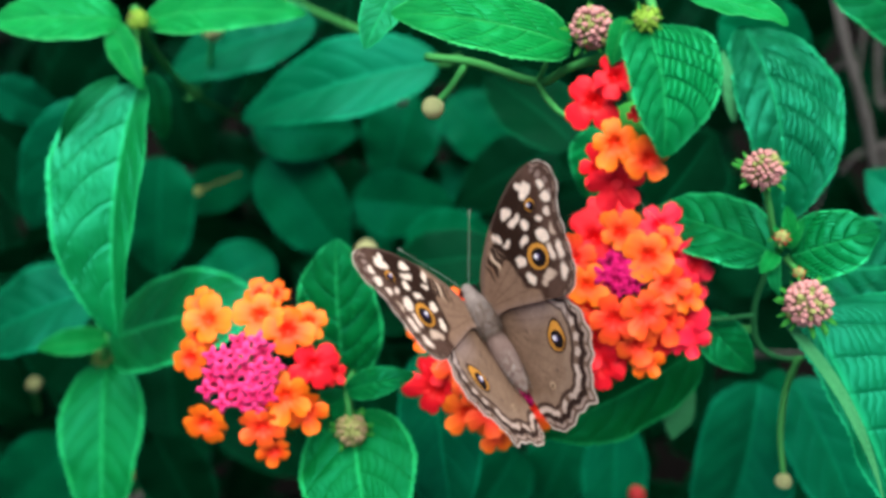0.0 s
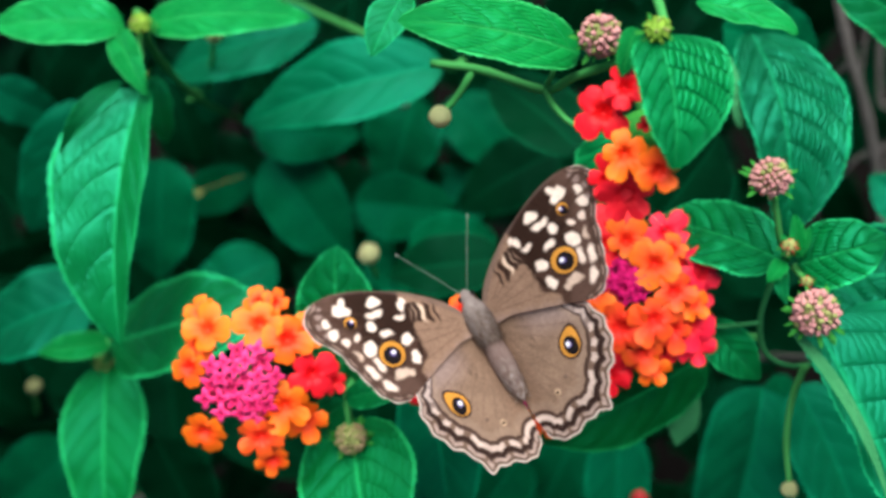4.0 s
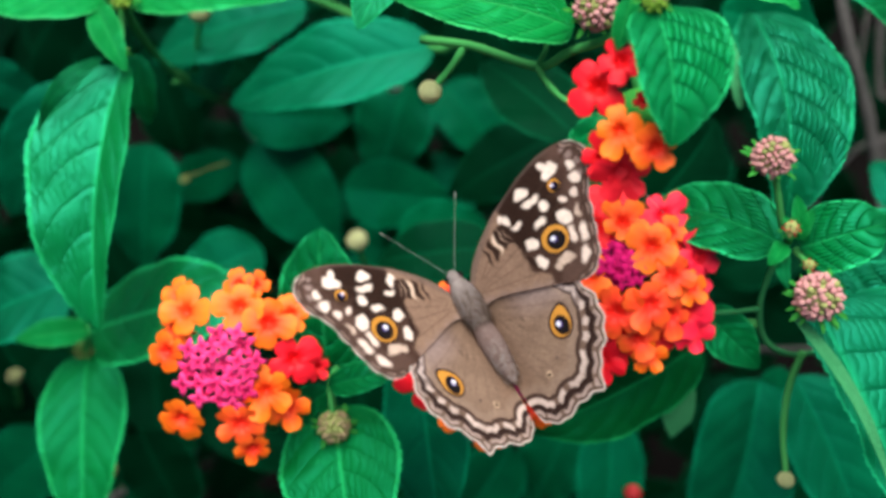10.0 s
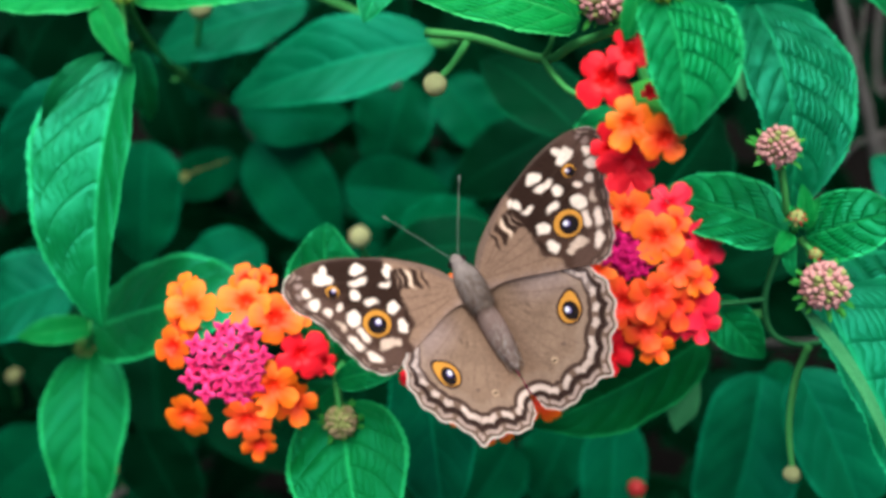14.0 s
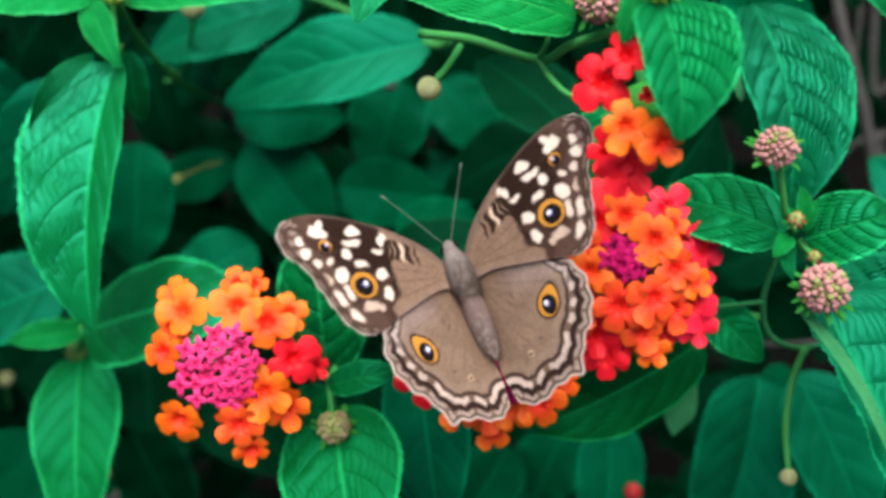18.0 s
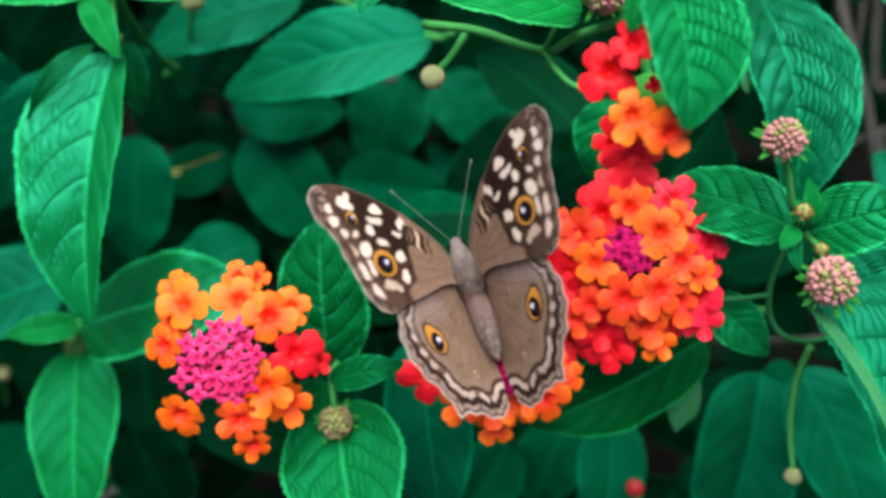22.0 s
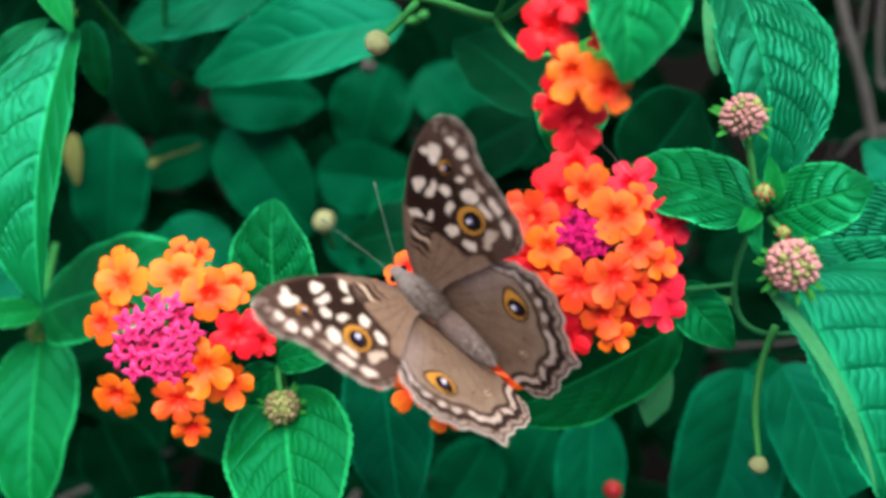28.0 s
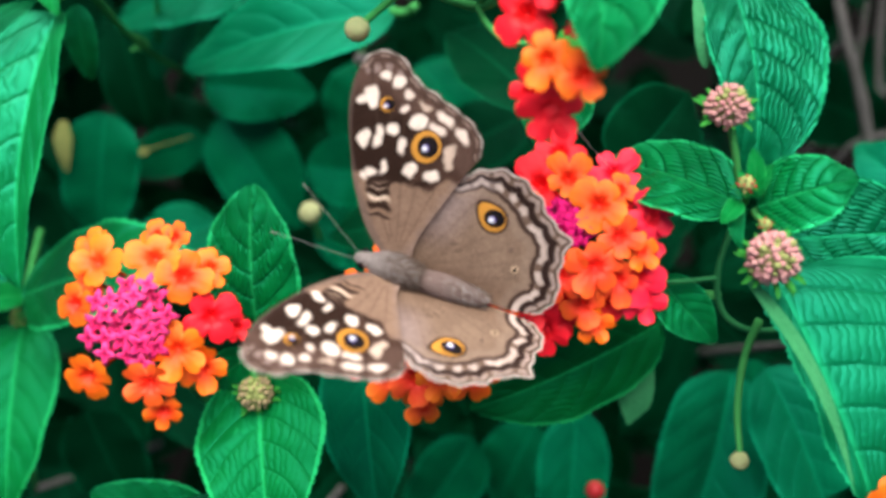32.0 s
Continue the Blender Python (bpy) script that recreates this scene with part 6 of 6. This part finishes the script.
    for ob in (shoot_right, head_right, bud_right_up, bud_right_low, bud_right_small, bud_right_pink,):
        walk(ob, [(0, nod(ob, -0.010, -0.031)), (0.5, nod(ob, -0.017, -0.001)), (1, nod(ob, -0.041, 0.028)), (1.5, nod(ob, -0.037, 0.020)), (2, nod(ob, -0.016, -0.007)),
                  (2.5, nod(ob, -0.006, -0.019)), (3, nod(ob, -0.007, -0.026)), (3.5, nod(ob, -0.019, -0.019)), (5.5, nod(ob, -0.004, -0.030)), (6, nod(ob, -0.005, -0.064)),
                  (6.5, nod(ob, 0.026, -0.059)), (7, nod(ob, 0.011, -0.020)), (7.5, nod(ob, 0.002, -0.014)), (8, nod(ob, -0.004, -0.011)), (8.5, nod(ob, -0.009, -0.007)),
                  (9, nod(ob, -0.002, 0.004)), (9.5, nod(ob, 0.006, -0.005)), (10, nod(ob, 0.009, -0.003)), (10.5, nod(ob, 0.012, -0.005)), (11, nod(ob, 0.012, -0.003)),
                  (11.5, nod(ob, 0.018, -0.013)), (12, nod(ob, 0.026, -0.020)), (12.5, nod(ob, 0.020, -0.007)), (13, nod(ob, 0.012, 0.008)), (13.5, nod(ob, 0.004, 0.019)),
                  (14, nod(ob, -0.003, 0.022)), (14.5, nod(ob, -0.004, 0.022)), (16.5, nod(ob, -0.005, 0.034)), (17, nod(ob, -0.002, 0.031)), (17.5, nod(ob, 0.004, 0.046)),
                  (18, nod(ob, 0.007, 0.033)), (18.5, nod(ob, 0.006, 0.018)), (19, nod(ob, 0.003, -0.004)), (19.5, nod(ob, -0.008, -0.017)), (20, nod(ob, -0.017, -0.011)),
                  (20.5, nod(ob, -0.017, 0.009)), (21, nod(ob, -0.017, 0.038)), (21.5, nod(ob, -0.010, 0.070)), (22, nod(ob, 0.009, 0.053)), (22.5, nod(ob, 0.016, 0.023)),
                  (23, nod(ob, 0.033, 0.014)), (23.5, nod(ob, 0.017, -0.003)), (24, nod(ob, -0.005, -0.004)), (24.5, nod(ob, -0.003, -0.009)), (25, nod(ob, -0.003, 0.001)),
                  (25.5, nod(ob, -0.010, 0.013)), (27.5, nod(ob, 0.002, -0.002)), (28, nod(ob, -0.017, -0.049)), (28.5, nod(ob, -0.003, -0.008)), (29, nod(ob, 0.049, -0.033)),
                  (29.5, nod(ob, 0.065, -0.045)), (30, nod(ob, 0.050, -0.053)), (30.5, nod(ob, -0.006, -0.052)), (31, nod(ob, -0.011, -0.054)), (31.5, nod(ob, -0.038, -0.054)),
                  (32, nod(ob, 0.019, -0.001))])
    for ob in (shoot_front, head_top,):
        walk(ob, [(0, nod(ob, -0.002, 0.024)), (0.5, nod(ob, 0.003, 0.009)), (1, nod(ob, 0.014, -0.008)), (1.5, nod(ob, 0.017, -0.005)), (2, nod(ob, -0.000, 0.012)),
                  (2.5, nod(ob, -0.007, 0.030)), (3, nod(ob, -0.007, 0.021)), (3.5, nod(ob, 0.005, 0.021)), (5.5, nod(ob, -0.029, 0.052)), (6, nod(ob, -0.018, 0.027)),
                  (6.5, nod(ob, -0.010, 0.009)), (7, nod(ob, -0.011, 0.007)), (7.5, nod(ob, -0.002, 0.005)), (8, nod(ob, 0.006, 0.007)), (8.5, nod(ob, 0.014, 0.005)),
                  (9, nod(ob, 0.002, -0.001)), (9.5, nod(ob, -0.001, 0.003)), (10, nod(ob, -0.000, 0.001)), (10.5, nod(ob, -0.006, 0.000)), (11, nod(ob, -0.012, -0.004)),
                  (11.5, nod(ob, -0.031, -0.001)), (12, nod(ob, -0.023, 0.003)), (12.5, nod(ob, -0.025, -0.003)), (13, nod(ob, -0.007, -0.012)), (13.5, nod(ob, -0.002, -0.017)),
                  (14, nod(ob, 0.000, -0.010)), (14.5, nod(ob, 0.006, -0.010)), (16.5, nod(ob, 0.023, -0.019)), (17, nod(ob, 0.014, -0.013)), (17.5, nod(ob, 0.017, -0.021)),
                  (18, nod(ob, 0.009, -0.031)), (18.5, nod(ob, -0.002, -0.023)), (19, nod(ob, -0.006, 0.004)), (19.5, nod(ob, 0.004, 0.018)), (20, nod(ob, 0.021, 0.019)),
                  (20.5, nod(ob, 0.021, -0.006)), (21, nod(ob, 0.011, -0.021)), (21.5, nod(ob, 0.004, -0.011)), (22, nod(ob, -0.004, -0.016)), (22.5, nod(ob, -0.010, -0.019)),
                  (23, nod(ob, -0.013, -0.027)), (23.5, nod(ob, -0.010, -0.018)), (24, nod(ob, 0.007, -0.000)), (24.5, nod(ob, 0.003, 0.015)), (25, nod(ob, 0.000, 0.006)),
                  (25.5, nod(ob, 0.015, -0.008)), (27.5, nod(ob, 0.004, 0.093)), (28, nod(ob, 0.001, 0.009)), (28.5, nod(ob, 0.004, 0.009)), (29, nod(ob, -0.009, -0.005)),
                  (29.5, nod(ob, -0.022, -0.014)), (30, nod(ob, -0.008, -0.004)), (30.5, nod(ob, 0.008, 0.009)), (31, nod(ob, 0.025, 0.055)), (31.5, nod(ob, 0.016, 0.038)),
                  (32, nod(ob, -0.003, -0.004))])
    for ob in (head_left, shoot_lower_left, bud_low,):
        walk(ob, [(0, nod(ob, 0.103, 0.008)), (0.5, nod(ob, 0.017, 0.000)), (1, nod(ob, -0.002, 0.001)), (1.5, nod(ob, -0.003, -0.001)), (2, nod(ob, 0.014, -0.004)),
                  (2.5, nod(ob, 0.030, -0.008)), (3, nod(ob, 0.014, -0.001)), (3.5, nod(ob, 0.005, -0.003)), (5.5, nod(ob, 0.019, -0.002)), (6, nod(ob, 0.016, -0.005)),
                  (6.5, nod(ob, 0.003, 0.012)), (7, nod(ob, -0.002, 0.015)), (7.5, nod(ob, -0.007, 0.012)), (8, nod(ob, -0.014, 0.005)), (8.5, nod(ob, -0.017, 0.004)),
                  (9, nod(ob, -0.024, 0.010)), (9.5, nod(ob, -0.006, 0.010)), (10, nod(ob, -0.011, 0.008)), (10.5, nod(ob, -0.004, 0.013)), (11, nod(ob, -0.003, 0.013)),
                  (11.5, nod(ob, 0.015, 0.029)), (12, nod(ob, 0.022, 0.046)), (12.5, nod(ob, 0.012, 0.023)), (13, nod(ob, -0.003, 0.014)), (13.5, nod(ob, -0.001, 0.007)),
                  (14, nod(ob, 0.003, -0.002)), (14.5, nod(ob, -0.002, -0.001)), (16.5, nod(ob, -0.012, -0.001)), (17, nod(ob, -0.010, -0.004)), (17.5, nod(ob, -0.015, -0.000)),
                  (18, nod(ob, -0.007, 0.003)), (18.5, nod(ob, -0.000, 0.006)), (19, nod(ob, 0.013, 0.002)), (19.5, nod(ob, 0.007, -0.005)), (20, nod(ob, 0.004, -0.011)),
                  (20.5, nod(ob, -0.002, -0.008)), (21, nod(ob, 0.001, -0.010)), (21.5, nod(ob, -0.002, -0.011)), (22, nod(ob, 0.004, -0.010)), (22.5, nod(ob, 0.003, -0.004)),
                  (23, nod(ob, 0.003, 0.010)), (23.5, nod(ob, 0.005, 0.019)), (24, nod(ob, -0.001, -0.005)), (24.5, nod(ob, 0.001, -0.017)), (25, nod(ob, 0.010, -0.028)),
                  (25.5, nod(ob, -0.004, -0.063)), (27.5, nod(ob, 0.004, -0.024)), (28, nod(ob, -0.007, -0.015)), (28.5, nod(ob, -0.007, -0.013)), (29, nod(ob, 0.002, 0.002)),
                  (29.5, nod(ob, 0.008, 0.011)), (30, nod(ob, 0.002, 0.010)), (30.5, nod(ob, -0.008, -0.012)), (31, nod(ob, -0.004, -0.013)), (31.5, nod(ob, -0.009, -0.020)),
                  (32, nod(ob, -0.017, 0.007))])
    for ob in (ball_centre,):
        walk(ob, [(0, nod(ob, -0.000, 0.006)), (0.5, nod(ob, -0.020, 0.004)), (1, nod(ob, 0.006, -0.013)), (1.5, nod(ob, 0.017, -0.013)), (2, nod(ob, -0.005, 0.010)),
                  (2.5, nod(ob, -0.005, 0.022)), (3, nod(ob, 0.003, 0.008)), (3.5, nod(ob, 0.008, -0.011)), (5.5, nod(ob, -0.007, 0.030)), (6, nod(ob, 0.016, 0.018)),
                  (6.5, nod(ob, 0.013, -0.009)), (7, nod(ob, 0.017, -0.002)), (7.5, nod(ob, 0.014, -0.002)), (8, nod(ob, 0.021, -0.013)), (8.5, nod(ob, 0.016, -0.004)),
                  (9, nod(ob, 0.012, -0.008)), (9.5, nod(ob, 0.006, -0.005)), (10, nod(ob, 0.018, 0.004)), (10.5, nod(ob, 0.005, -0.005)), (11, nod(ob, 0.005, -0.005)),
                  (11.5, nod(ob, -0.018, -0.005)), (12, nod(ob, -0.012, 0.005)), (12.5, nod(ob, -0.019, -0.007)), (13, nod(ob, -0.010, -0.015)), (13.5, nod(ob, -0.006, -0.021)),
                  (14, nod(ob, 0.001, 0.002)), (14.5, nod(ob, -0.001, -0.000)), (16.5, nod(ob, 0.021, -0.013)), (17, nod(ob, 0.012, 0.002)), (17.5, nod(ob, 0.007, -0.011)),
                  (18, nod(ob, -0.000, -0.031)), (18.5, nod(ob, -0.013, -0.017)), (19, nod(ob, -0.018, 0.004)), (19.5, nod(ob, -0.006, 0.014)), (20, nod(ob, 0.003, 0.019)),
                  (20.5, nod(ob, 0.002, 0.004)), (21, nod(ob, 0.003, 0.001)), (21.5, nod(ob, -0.001, -0.003)), (22, nod(ob, -0.005, -0.003)), (22.5, nod(ob, -0.012, -0.006)),
                  (23, nod(ob, -0.019, -0.008)), (23.5, nod(ob, -0.025, -0.007)), (24, nod(ob, 0.002, 0.006)), (24.5, nod(ob, 0.007, 0.019)), (25, nod(ob, -0.013, 0.025)),
                  (25.5, nod(ob, 0.001, 0.006)), (27.5, nod(ob, -0.011, 0.070)), (28, nod(ob, 0.003, -0.000)), (28.5, nod(ob, 0.007, 0.007)), (29, nod(ob, -0.024, -0.004)),
                  (29.5, nod(ob, -0.040, -0.010)), (30, nod(ob, -0.033, 0.003)), (30.5, nod(ob, -0.005, 0.007)), (31, nod(ob, 0.034, 0.053)), (31.5, nod(ob, 0.037, 0.018)),
                  (32, nod(ob, 0.002, -0.021))])
    for ob in (ball_low,):
        walk(ob, [(0, nod(ob, 0.030, -0.020)), (0.5, nod(ob, 0.058, -0.060)), (1, nod(ob, 0.034, -0.032)), (1.5, nod(ob, 0.037, -0.022)), (2, nod(ob, 0.033, -0.038)),
                  (2.5, nod(ob, 0.024, -0.024)), (3, nod(ob, 0.020, -0.019)), (3.5, nod(ob, 0.024, -0.025)), (5.5, nod(ob, 0.055, -0.024)), (6, nod(ob, 0.058, -0.013)),
                  (6.5, nod(ob, 0.081, 0.022)), (7, nod(ob, 0.064, 0.029)), (7.5, nod(ob, 0.056, 0.032)), (8, nod(ob, 0.035, 0.023)), (8.5, nod(ob, 0.021, 0.022)),
                  (9, nod(ob, 0.020, 0.012)), (9.5, nod(ob, 0.011, 0.021)), (10, nod(ob, 0.010, 0.019)), (10.5, nod(ob, 0.002, 0.016)), (11, nod(ob, 0.012, 0.004)),
                  (11.5, nod(ob, 0.016, -0.004)), (12, nod(ob, 0.017, -0.004)), (12.5, nod(ob, 0.018, -0.003)), (13, nod(ob, 0.007, -0.002)), (13.5, nod(ob, 0.008, -0.008)),
                  (14, nod(ob, 0.011, -0.020)), (14.5, nod(ob, 0.003, -0.017)), (16.5, nod(ob, -0.016, -0.015)), (17, nod(ob, -0.013, -0.022)), (17.5, nod(ob, -0.017, -0.001)),
                  (18, nod(ob, -0.015, 0.009)), (18.5, nod(ob, -0.010, 0.001)), (19, nod(ob, -0.018, 0.009)), (19.5, nod(ob, -0.023, 0.010)), (20, nod(ob, -0.021, 0.020)),
                  (20.5, nod(ob, -0.003, 0.004)), (21, nod(ob, -0.010, -0.015)), (21.5, nod(ob, -0.001, -0.008)), (22, nod(ob, -0.021, -0.042)), (22.5, nod(ob, -0.031, -0.030)),
                  (23, nod(ob, -0.013, -0.026)), (23.5, nod(ob, -0.019, 0.004)), (24, nod(ob, -0.029, 0.006)), (24.5, nod(ob, -0.047, 0.015)), (25, nod(ob, -0.032, -0.014)),
                  (25.5, nod(ob, -0.024, 0.006)), (27.5, nod(ob, -0.079, 0.023)), (28, nod(ob, -0.106, 0.062)), (28.5, nod(ob, -0.091, 0.115)), (29, nod(ob, -0.047, 0.084)),
                  (29.5, nod(ob, -0.038, 0.074)), (30, nod(ob, -0.057, 0.129)), (30.5, nod(ob, -0.090, 0.127)), (31, nod(ob, -0.107, 0.123)), (31.5, nod(ob, -0.113, 0.160)),
                  (32, nod(ob, -0.063, 0.140))])


motions()
